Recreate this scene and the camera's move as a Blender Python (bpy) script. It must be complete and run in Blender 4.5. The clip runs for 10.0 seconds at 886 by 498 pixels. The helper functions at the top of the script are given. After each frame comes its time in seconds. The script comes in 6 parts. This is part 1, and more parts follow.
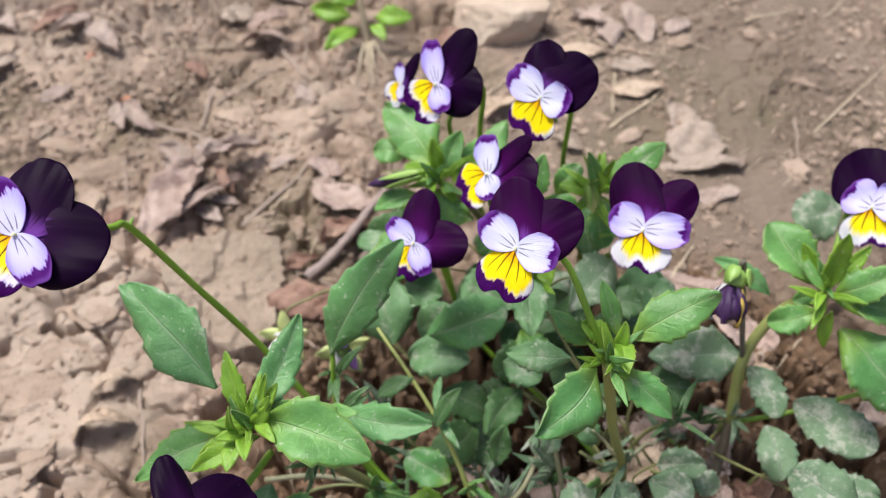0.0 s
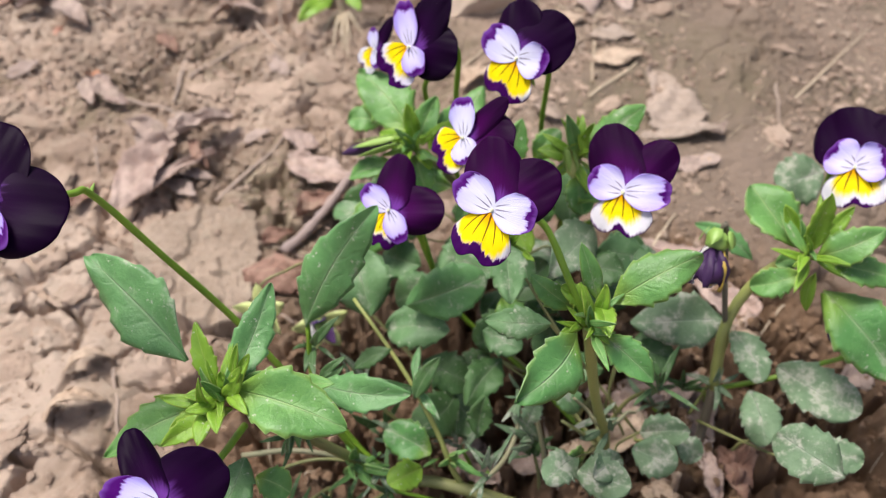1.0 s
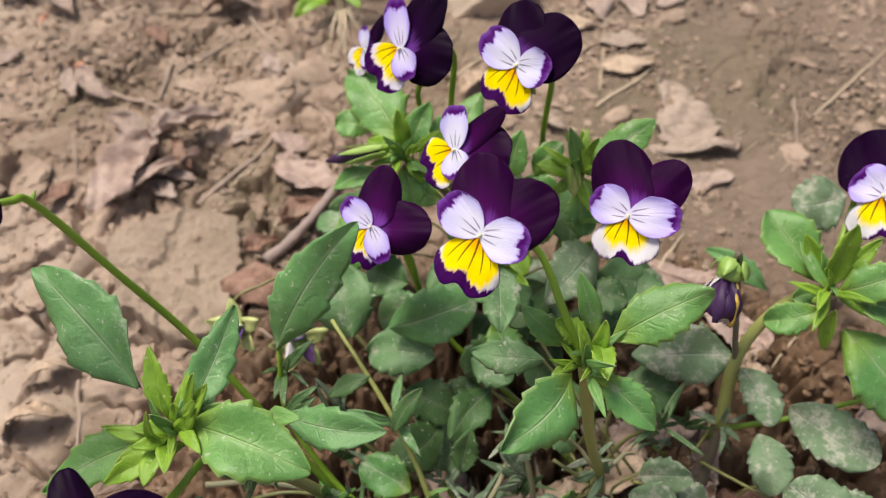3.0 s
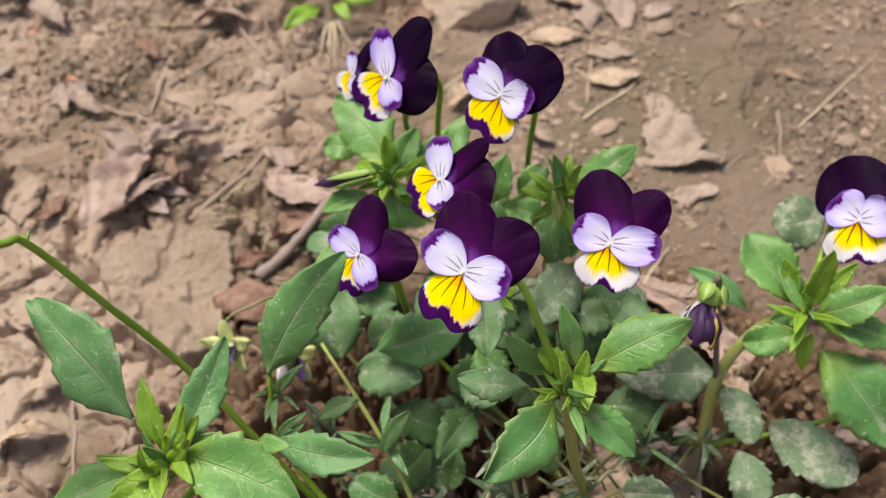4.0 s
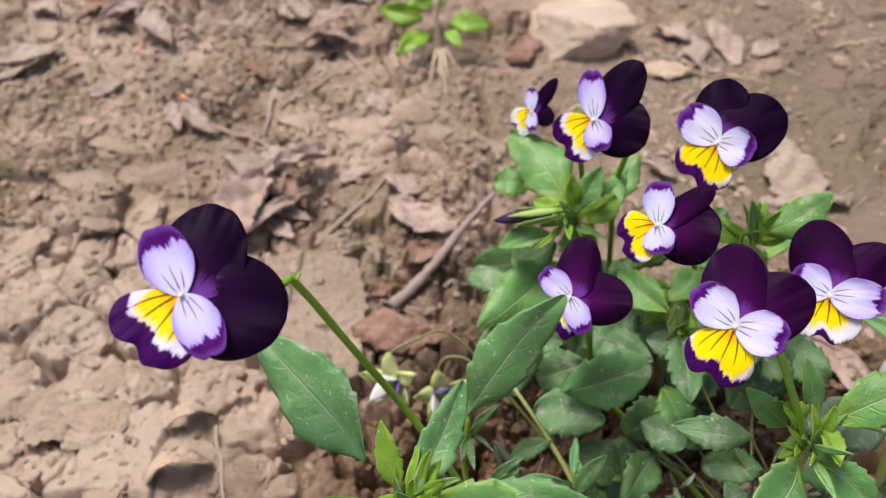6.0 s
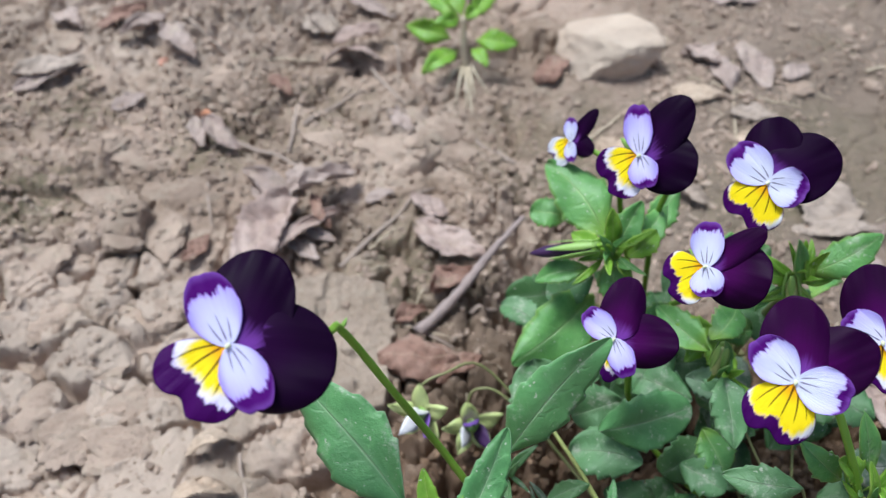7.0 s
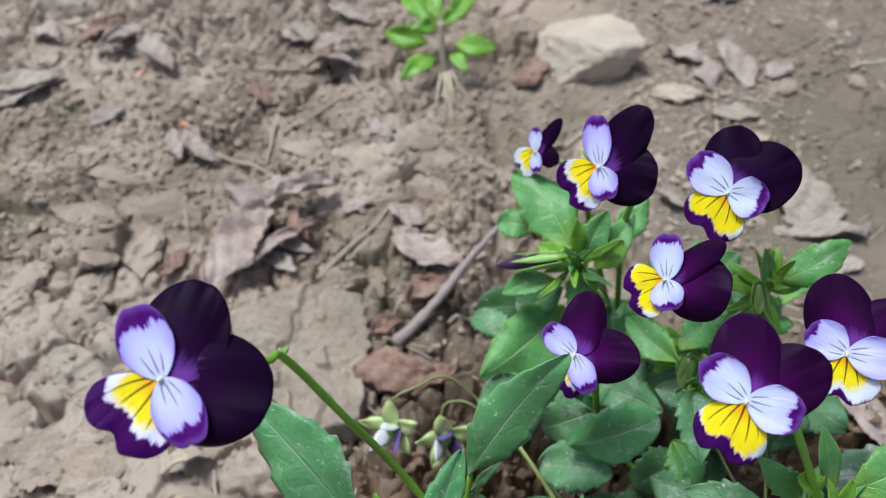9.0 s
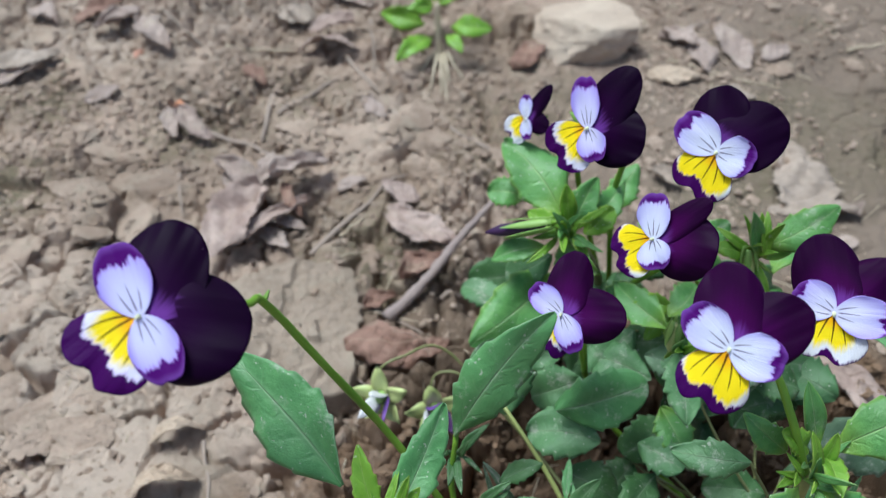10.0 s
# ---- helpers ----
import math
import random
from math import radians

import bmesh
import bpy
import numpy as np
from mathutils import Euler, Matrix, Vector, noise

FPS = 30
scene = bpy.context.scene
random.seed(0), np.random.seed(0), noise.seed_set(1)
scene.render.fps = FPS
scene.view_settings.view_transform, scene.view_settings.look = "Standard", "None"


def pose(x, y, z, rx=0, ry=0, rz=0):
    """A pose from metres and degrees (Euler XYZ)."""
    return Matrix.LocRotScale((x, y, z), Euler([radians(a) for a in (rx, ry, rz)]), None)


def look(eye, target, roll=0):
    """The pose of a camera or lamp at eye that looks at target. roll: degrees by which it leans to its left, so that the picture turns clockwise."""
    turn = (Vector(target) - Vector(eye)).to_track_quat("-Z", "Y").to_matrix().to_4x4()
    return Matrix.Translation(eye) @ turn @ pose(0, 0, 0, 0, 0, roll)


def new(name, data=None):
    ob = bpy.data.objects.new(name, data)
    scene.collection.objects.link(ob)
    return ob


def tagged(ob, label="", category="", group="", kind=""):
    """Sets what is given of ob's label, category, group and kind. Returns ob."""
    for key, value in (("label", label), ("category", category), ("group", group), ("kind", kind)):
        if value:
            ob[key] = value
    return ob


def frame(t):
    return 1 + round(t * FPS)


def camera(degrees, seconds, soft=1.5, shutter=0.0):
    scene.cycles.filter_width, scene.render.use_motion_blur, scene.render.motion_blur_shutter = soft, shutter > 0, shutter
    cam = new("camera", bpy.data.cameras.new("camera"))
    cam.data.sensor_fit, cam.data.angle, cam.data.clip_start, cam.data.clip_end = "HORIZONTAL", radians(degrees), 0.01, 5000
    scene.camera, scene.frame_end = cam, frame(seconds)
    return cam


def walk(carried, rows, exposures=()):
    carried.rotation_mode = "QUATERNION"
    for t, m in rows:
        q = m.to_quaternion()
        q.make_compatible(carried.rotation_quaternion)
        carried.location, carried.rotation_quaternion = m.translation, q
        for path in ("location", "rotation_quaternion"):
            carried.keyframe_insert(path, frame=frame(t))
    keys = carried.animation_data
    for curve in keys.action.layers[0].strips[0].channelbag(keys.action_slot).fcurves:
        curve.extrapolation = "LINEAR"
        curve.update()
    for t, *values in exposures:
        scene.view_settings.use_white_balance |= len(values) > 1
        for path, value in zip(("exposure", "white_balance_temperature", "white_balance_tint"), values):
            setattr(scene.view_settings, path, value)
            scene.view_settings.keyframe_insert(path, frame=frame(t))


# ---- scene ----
cam = camera(54.25, 10.0, 1.1, 0.3)
PATH = [
    (0, 0.03333, 0.02292, 0.30042, 42.111, 3.230, -1.676),
    (0.5, 0.03351, 0.02097, 0.29443, 41.846, 3.179, -2.181),
    (1, 0.03521, 0.02367, 0.29222, 40.857, 3.004, -3.025),
    (1.2, 0.03136, 0.02213, 0.28699, 40.987, 2.693, -2.135),
    (1.5, 0.02602, 0.02439, 0.29057, 40.969, 1.912, -1.853),
    (2, 0.03606, 0.03032, 0.28177, 40.943, 1.622, -1.152),
    (2.2, 0.03985, 0.03183, 0.28255, 41.109, 1.962, -1.199),
    (2.5, 0.03992, 0.03280, 0.28321, 40.913, 1.602, -1.128),
    (2.7, 0.04064, 0.03906, 0.27725, 41.098, 2.042, -1.228),
    (3.8, 0.03960, 0.04628, 0.28780, 40.311, 1.492, -1.785),
    (4, 0.04347, 0.04721, 0.28922, 40.380, 1.938, -1.884),
    (4.5, 0.04085, 0.04760, 0.28870, 40.264, 2.033, -2.149),
    (5, 0.03970, 0.04481, 0.28363, 40.285, 2.149, -2.331),
    (5.2, 0.03251, 0.04725, 0.28547, 39.946, 2.110, -2.514),
    (5.5, 0.00481, 0.04757, 0.29316, 40.511, 1.081, -2.360),
    (5.7, -0.01506, 0.05333, 0.29404, 40.927, 0.427, -1.901),
    (6.8, -0.02487, 0.05870, 0.29349, 41.901, -0.025, 0.066),
    (7, -0.02993, 0.06724, 0.29546, 41.586, -0.257, -0.108),
    (7.2, -0.03412, 0.06397, 0.29815, 41.689, -0.567, -0.029),
    (7.5, -0.02708, 0.06844, 0.30391, 41.385, -0.100, 0.112),
    (7.8, -0.02694, 0.06936, 0.29684, 41.671, -0.027, -0.328),
    (8, -0.02476, 0.06740, 0.29187, 41.604, 0.106, -0.121),
    (8.2, -0.02179, 0.07073, 0.29928, 41.420, 0.198, -0.151),
    (8.5, -0.01820, 0.06997, 0.29841, 41.401, 0.538, -0.249),
    (9, -0.01561, 0.07325, 0.29706, 41.350, 0.980, -0.620),
    (9.5, -0.01533, 0.07376, 0.30151, 41.213, 1.031, -0.590),
    (9.8, -0.01335, 0.06728, 0.29536, 41.286, 0.648, -0.073),
    (10, -0.01129, 0.06454, 0.28847, 41.596, 0.909, -0.224),
]
EXPOSURE = [(0.0, 0.40, 6260, 5), (1.0, 0.42, 6500, 8), (1.5, 0.43, 6700, 10), (2.0, 0.19, 6800, 8), (2.5, 0.22, 6900, 7), (4.5, 0.26, 7000, 7), (5.0, 0.27, 7000, 7), (5.5, 0.22, 7000, 7),
            (6.3, 0.25, 6200, 10), (7.5, 0.26, 5350, -7), (8.0, 0.17, 5350, -7), (8.5, 0.16, 5400, -6), (10.0, 0.10, 5400, -5)]
walk(cam, [(t, pose(x, y, z, rx, ry, rz)) for t, x, y, z, rx, ry, rz in PATH], EXPOSURE)
cam.data.dof.use_dof, cam.data.dof.focus_distance, cam.data.dof.aperture_fstop = True, 0.210, 16.5

# ---- light: a bright overcast sky ----
world = bpy.data.worlds.new("overcast_sky")
scene.world = world
world.use_nodes = True
sky = world.node_tree.nodes.new("ShaderNodeTexSky")
sky.sky_type, sky.sun_disc = "NISHITA", False
sky.sun_elevation, sky.sun_rotation = radians(72), radians(-62)
sky.air_density, sky.dust_density, sky.ozone_density = 1.0, 6.0, 0.6
world.node_tree.links.new(sky.outputs[0], world.node_tree.nodes["Background"].inputs[0])
world.node_tree.nodes["Background"].inputs[1].default_value = 0.10
sun_data = bpy.data.lights.new("sun", "SUN")
sun_data.energy, sun_data.angle, sun_data.color = 3.0, radians(20), (1.0, 0.96, 0.91)
sun = new("sun", sun_data)
sun.matrix_world = look((-0.45, 0.30, 1.5), (0, 0, 0))


# ---- material helpers ----
def put(nt, sock, val):
    if isinstance(val, tuple):
        sock.default_value = val if len(sock.default_value) == len(val) else (*val, 1.0)
    elif isinstance(val, (int, float)):
        sock.default_value = val
    else:
        nt.links.new(val, sock)


def fresh_tree(name, rough=0.6):
    m = bpy.data.materials.new(name)
    m.use_nodes = True
    nt = m.node_tree
    b = nt.nodes["Principled BSDF"]
    b.inputs["Roughness"].default_value = rough
    return m, nt, b


def mth(nt, op, a, b=0.0, c=0.0, clamp=False):
    n = nt.nodes.new("ShaderNodeMath")
    n.operation, n.use_clamp = op, clamp
    for i, val in enumerate((a, b, c)):
        put(nt, n.inputs[i], val)
    return n.outputs[0]


def mixc(nt, f, a, b):
    n = nt.nodes.new("ShaderNodeMix")
    n.data_type = "RGBA"
    put(nt, n.inputs[0], f)
    put(nt, n.inputs[6], a)
    put(nt, n.inputs[7], b)
    return n.outputs[2]


def noi(nt, vec, scale, detail=3.0, rough=0.55, warp=0.0):
    n = nt.nodes.new("ShaderNodeTexNoise")
    put(nt, n.inputs["Vector"], vec)
    put(nt, n.inputs["Scale"], scale)
    put(nt, n.inputs["Detail"], detail)
    put(nt, n.inputs["Roughness"], rough)
    put(nt, n.inputs["Distortion"], warp)
    return n.outputs[0]


def step(nt, x, lo, hi):
    n = nt.nodes.new("ShaderNodeMapRange")
    n.interpolation_type = "SMOOTHSTEP"
    put(nt, n.inputs[0], x)
    put(nt, n.inputs[1], lo)
    put(nt, n.inputs[2], hi)
    return n.outputs[0]


def bump(nt, height, strength, dist, below=None):
    n = nt.nodes.new("ShaderNodeBump")
    put(nt, n.inputs["Strength"], strength)
    put(nt, n.inputs["Distance"], dist)
    put(nt, n.inputs["Height"], height)
    if below is not None:
        put(nt, n.inputs["Normal"], below)
    return n.outputs[0]


def coords(nt):
    """Object-space place, and the two surface directions: across (-1 to 1) and along (0 to 1)."""
    n = nt.nodes.new("ShaderNodeTexCoord")
    sep = nt.nodes.new("ShaderNodeSeparateXYZ")
    nt.links.new(n.outputs["UV"], sep.inputs[0])
    across = mth(nt, "MULTIPLY_ADD", sep.outputs[0], 2.0, -1.0)
    return n.outputs["Object"], across, sep.outputs[1]


def per_object(nt):
    return nt.nodes.new("ShaderNodeObjectInfo").outputs["Random"]


def see_through(m, nt, b, col, share):
    """Thin living tissue lets some light through."""
    tr = nt.nodes.new("ShaderNodeBsdfTranslucent")
    put(nt, tr.inputs[0], col)
    mx = nt.nodes.new("ShaderNodeMixShader")
    mx.inputs[0].default_value = share
    nt.links.new(b.outputs[0], mx.inputs[1])
    nt.links.new(tr.outputs[0], mx.inputs[2])
    nt.links.new(mx.outputs[0], nt.nodes["Material Output"].inputs[0])
    return m


# ---- materials ----
def soil_material(name, light, dark, moss=0.0, grain=1.0):
    m, nt, b = fresh_tree(name, 0.95)
    b.inputs["Specular IOR Level"].default_value = 0.15
    geo = nt.nodes.new("ShaderNodeNewGeometry")
    w = geo.outputs["Position"]
    big = noi(nt, w, 17.0, 6.0, 0.66, 0.8)
    mid = noi(nt, w, 75.0, 6.0, 0.7, 0.3)
    fine = noi(nt, w, 420.0, 5.0, 0.75)
    grit = noi(nt, w, 1500.0, 3.0, 0.7)
    col = mixc(nt, step(nt, big, 0.40, 0.60), light, dark)
    col = mixc(nt, mth(nt, "MULTIPLY", step(nt, mid, 0.48, 0.70), 0.50 * grain), col, (0.46, 0.38, 0.30))
    col = mixc(nt, mth(nt, "MULTIPLY", step(nt, mid, 0.42, 0.25), 0.5 * grain), col, (0.145, 0.105, 0.072))
    col = mixc(nt, mth(nt, "MULTIPLY", step(nt, fine, 0.52, 0.72), 0.5 * grain), col, (0.50, 0.42, 0.335))
    col = mixc(nt, mth(nt, "MULTIPLY", step(nt, fine, 0.45, 0.28), 0.6 * grain), col, (0.11, 0.08, 0.055))
    col = mixc(nt, mth(nt, "MULTIPLY", step(nt, grit, 0.62, 0.78), 0.5 * grain), col, (0.55, 0.48, 0.40))
    red = noi(nt, w, 19.0, 3.0)
    col = mixc(nt, mth(nt, "MULTIPLY", step(nt, red, 0.55, 0.8), 0.45 * grain), col, (0.30, 0.195, 0.135))
    if moss:
        far = nt.nodes.new("ShaderNodeVectorMath")
        far.operation = "DISTANCE"
        nt.links.new(w, far.inputs[0])
        far.inputs[1].default_value = (0.27, 0.36, 0.0)
        damp = step(nt, mth(nt, "MULTIPLY_ADD", big, 0.22, far.outputs["Value"]), 0.42, 0.24)
        col = mixc(nt, mth(nt, "MULTIPLY", damp, 0.85), col, (0.232, 0.176, 0.140))
        # damp reddish soil round the roots, darkened further to paint in plant shade
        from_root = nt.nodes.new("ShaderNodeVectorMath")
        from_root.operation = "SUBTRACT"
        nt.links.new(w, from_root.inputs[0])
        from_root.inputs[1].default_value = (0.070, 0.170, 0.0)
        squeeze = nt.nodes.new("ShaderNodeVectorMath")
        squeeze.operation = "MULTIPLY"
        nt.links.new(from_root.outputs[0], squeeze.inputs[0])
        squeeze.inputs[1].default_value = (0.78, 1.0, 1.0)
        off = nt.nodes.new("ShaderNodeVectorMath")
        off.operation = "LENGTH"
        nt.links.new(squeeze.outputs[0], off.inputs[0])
        wet_shade = step(nt, mth(nt, "MULTIPLY_ADD", mid, 0.08, off.outputs["Value"]), 0.185, 0.130)
        col = mixc(nt, mth(nt, "MULTIPLY", wet_shade, 0.9), col, (0.196, 0.118, 0.072))
        mo = mth(nt, "MULTIPLY", step(nt, noi(nt, w, 13.0, 6.0, 0.68), 0.54, 0.68), moss)
        col = mixc(nt, mo, col, (0.135, 0.125, 0.072))
        # loamy brown soil between slab and plants, deepened to paint in shade
        loam_shade = nt.nodes.new("ShaderNodeVectorMath")
        loam_shade.operation = "DISTANCE"
        nt.links.new(w, loam_shade.inputs[0])
        loam_shade.inputs[1].default_value = (-0.008, 0.272, 0.0)
        brown = step(nt, mth(nt, "MULTIPLY_ADD", mid, 0.06, loam_shade.outputs["Value"]), 0.085, 0.055)
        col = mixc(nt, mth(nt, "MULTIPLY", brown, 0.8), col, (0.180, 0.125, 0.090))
        # paler dry crust: place, radius
        for spot, wide in (((-0.170, 0.245, 0.0), 0.085), ((-0.200, 0.540, 0.0), 0.105), ((-0.060, 0.560, 0.0), 0.060), ((-0.040, 0.410, 0.0), 0.030)):
            crust = nt.nodes.new("ShaderNodeVectorMath")
            crust.operation = "DISTANCE"
            nt.links.new(w, crust.inputs[0])
            crust.inputs[1].default_value = spot
            dry = step(nt, mth(nt, "MULTIPLY_ADD", big, 0.08, crust.outputs["Value"]), wide + 0.065, wide)
            col = mixc(nt, mth(nt, "MULTIPLY", dry, 0.66), col, (0.575, 0.458, 0.380))
        # thin algae and moss on damp spots: place, radius, share
        for spot, wide, share in (((-0.046, 0.327, 0.0), 0.055, 0.65), ((-0.225, 0.355, 0.0), 0.048, 0.9), ((-0.222, 0.425, 0.0), 0.048, 0.8), ((-0.148, 0.402, 0.0), 0.046, 0.75), ((0.023, 0.395, 0.0), 0.065, 0.45),
                                  ((0.165, 0.385, 0.0), 0.075, 0.35), ((0.112, 0.352, 0.0), 0.055, 0.45), ((-0.090, 0.430, 0.0), 0.060, 0.4)):
            alg = nt.nodes.new("ShaderNodeVectorMath")
            alg.operation = "DISTANCE"
            nt.links.new(w, alg.inputs[0])
            alg.inputs[1].default_value = spot
            green = step(nt, mth(nt, "MULTIPLY_ADD", mid, 0.08, alg.outputs["Value"]), wide + 0.03, wide - 0.005)
            green = mth(nt, "MULTIPLY", green, step(nt, fine, 0.30, 0.60))
            col = mixc(nt, mth(nt, "MULTIPLY", green, share), col, (0.155, 0.138, 0.078))
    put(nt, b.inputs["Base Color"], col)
    n1 = bump(nt, mid, 0.5, 0.0030)
    n2 = bump(nt, fine, 0.9, 0.0015, n1)
    n3 = bump(nt, grit, 0.9, 0.0006, n2)
    put(nt, b.inputs["Normal"], n3)
    return m


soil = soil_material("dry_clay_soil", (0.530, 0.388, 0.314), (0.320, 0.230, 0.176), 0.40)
clod_soil = soil_material("dry_clay_clod", (0.520, 0.388, 0.312), (0.360, 0.262, 0.206))
slab_soil = soil_material("crusted_clay", (0.43, 0.330, 0.264), (0.34, 0.258, 0.202))
# damp crumb colour, matched to the soil with plant shade painted in
damp_shaded_soil = soil_material("damp_shaded_clay_crumb", (0.290, 0.185, 0.120), (0.150, 0.092, 0.058), 0.0, 0.45)
rock_soil = soil_material("pale_stone", (0.70, 0.560, 0.455), (0.62, 0.480, 0.385), 0.0, 0.35)


def leaf_material(name, base, tip, rib, dust, gloss=0.42, lime_edge=0.0):
    m, nt, b = fresh_tree(name, gloss)
    p, u, v = coords(nt)
    au = mth(nt, "ABSOLUTE", u)
    col = mixc(nt, step(nt, noi(nt, p, 150.0, 5.0, 0.7), 0.34, 0.66), base, tip)
    col = mixc(nt, mth(nt, "MULTIPLY", step(nt, noi(nt, p, 60.0, 3.0, 0.6), 0.55, 0.40), 0.45), col, tuple(0.62 * c for c in base))
    col = mixc(nt, mth(nt, "MULTIPLY", per_object(nt), 0.5), col, tip)
    # side veins sweep forward from the rib
    wander = mth(nt, "MULTIPLY_ADD", noi(nt, p, 130.0, 2.0), 1.3, mth(nt, "MULTIPLY", v, 5.5))
    ph = mth(nt, "FRACT", mth(nt, "MULTIPLY_ADD", au, -1.1, wander))
    vein = step(nt, mth(nt, "ABSOLUTE", mth(nt, "SUBTRACT", ph, 0.5)), 0.13, 0.01)
    vein = mth(nt, "MULTIPLY", vein, step(nt, au, 0.75, 0.2))
    col = mixc(nt, mth(nt, "MULTIPLY", vein, 0.07), col, rib)
    ribm = step(nt, mth(nt, "DIVIDE", au, mth(nt, "MULTIPLY_ADD", v, -0.5, 1.0)), 0.06, 0.015)
    col = mixc(nt, mth(nt, "MULTIPLY", step(nt, au, 0.26, 0.0), 0.20), col, rib)
    col = mixc(nt, mth(nt, "MULTIPLY", ribm, 0.55), col, rib)
    if lime_edge:
        col = mixc(nt, mth(nt, "MULTIPLY", step(nt, au, 0.8, 1.0), lime_edge), col, (0.32, 0.42, 0.05))
        col = mixc(nt, mth(nt, "MULTIPLY", step(nt, v, 0.34, 0.06), 0.7), col, (0.27, 0.42, 0.05))
    body = col
    if dust:
        patch = mth(nt, "MULTIPLY_ADD", step(nt, au, 0.5, 0.0), 0.06, noi(nt, p, 110.0, 4.0, 0.65))
        grit = mth(nt, "ADD", mth(nt, "MULTIPLY", noi(nt, p, 420.0, 6.0, 0.8), 0.55), mth(nt, "MULTIPLY", patch, 0.75))
        dm = mth(nt, "MULTIPLY", step(nt, grit, 0.80 - 0.16 * dust, 0.94 - 0.16 * dust), 0.25 + 0.5 * dust)
        col = mixc(nt, dm, col, (0.62, 0.60, 0.52))
        put(nt, b.inputs["Roughness"], mth(nt, "MULTIPLY_ADD", dm, 0.5, gloss))
    col = mixc(nt, mth(nt, "MULTIPLY", step(nt, au, 0.95, 1.0), 0.55), col, rib)
    specks = step(nt, noi(nt, p, 700.0, 2.0), 0.67, 0.72)
    col = mixc(nt, mth(nt, "MULTIPLY", specks, 0.7), col, (0.62, 0.62, 0.52))
    put(nt, b.inputs["Base Color"], col)
    h = mth(nt, "SUBTRACT", mth(nt, "MULTIPLY", noi(nt, p, 190.0, 4.0, 0.6), 0.9), mth(nt, "MULTIPLY_ADD", vein, 0.14, mth(nt, "MULTIPLY", ribm, 0.7)))
    put(nt, b.inputs["Normal"], bump(nt, noi(nt, p, 900.0, 4.0, 0.7), 0.6, 0.0004, bump(nt, h, 0.6, 0.0010)))
    return see_through(m, nt, b, body, 0.24)


fresh = leaf_material("fresh_leaf", (0.124, 0.306, 0.080), (0.196, 0.415, 0.116), (0.42, 0.60, 0.26), 0.30, 0.34, 0.35)
young = leaf_material("young_leaf", (0.185, 0.375, 0.030), (0.275, 0.480, 0.048), (0.42, 0.58, 0.14), 0.0, 0.38, 0.6)
dusted = leaf_material("dusted_fresh_leaf", (0.112, 0.278, 0.092), (0.170, 0.380, 0.136), (0.38, 0.52, 0.31), 0.55, 0.36)
mid_green = leaf_material("mid_green_leaf", (0.092, 0.256, 0.072), (0.136, 0.338, 0.100), (0.40, 0.56, 0.30), 0.40, 0.36, 0.3)
# older leaves low in the foliage, their green darkened to paint in shade
old_shaded = leaf_material("old_shaded_leaf", (0.064, 0.152, 0.045), (0.104, 0.205, 0.072), (0.24, 0.33, 0.19), 0.42, 0.44)
aged = leaf_material("aged_leaf", (0.102, 0.222, 0.082), (0.158, 0.300, 0.128), (0.28, 0.38, 0.22), 0.6, 0.42)
dusty = leaf_material("dusty_leaf", (0.138, 0.234, 0.120), (0.198, 0.302, 0.174), (0.32, 0.40, 0.29), 0.95, 0.6)


def stalk_material(name, a, c):
    m, nt, b = fresh_tree(name, 0.45)
    p, u, v = coords(nt)
    put(nt, b.inputs["Base Color"], mixc(nt, noi(nt, p, 140.0, 3.0), a, c))
    put(nt, b.inputs["Normal"], bump(nt, noi(nt, p, 500.0, 2.0), 0.3, 0.0004))
    return m


stalk_green = stalk_material("stalk_green", (0.135, 0.265, 0.016), (0.215, 0.360, 0.032))
stem_olive = stalk_material("stem_olive", (0.15, 0.175, 0.05), (0.27, 0.255, 0.12))
stem_pale = stalk_material("stem_pale", (0.25, 0.285, 0.075), (0.37, 0.385, 0.135))
stem_dark = stalk_material("stem_dark", (0.085, 0.068, 0.050), (0.20, 0.18, 0.135))
sepal_green = stalk_material("sepal_green", (0.20, 0.36, 0.06), (0.32, 0.46, 0.13))
sepal_pale = stalk_material("sepal_pale", (0.42, 0.50, 0.16), (0.58, 0.60, 0.28))
root_pale = stalk_material("root_pale", (0.58, 0.48, 0.36), (0.44, 0.35, 0.25))

shoot_dusty = stalk_material("shoot_dusty", (0.20, 0.21, 0.11), (0.34, 0.31, 0.21))


def rays(nt, u, v, p, across, along=1.6, detail=3.0):
    """Fine streaks that fan out from the throat along the petal's veins."""
    c = nt.nodes.new("ShaderNodeCombineXYZ")
    put(nt, c.inputs[0], mth(nt, "MULTIPLY", u, across))
    put(nt, c.inputs[1], mth(nt, "MULTIPLY", v, along))
    put(nt, c.inputs[2], mth(nt, "MULTIPLY", per_object(nt), 40.0))
    return noi(nt, c.outputs[0], 1.0, detail, 0.6)


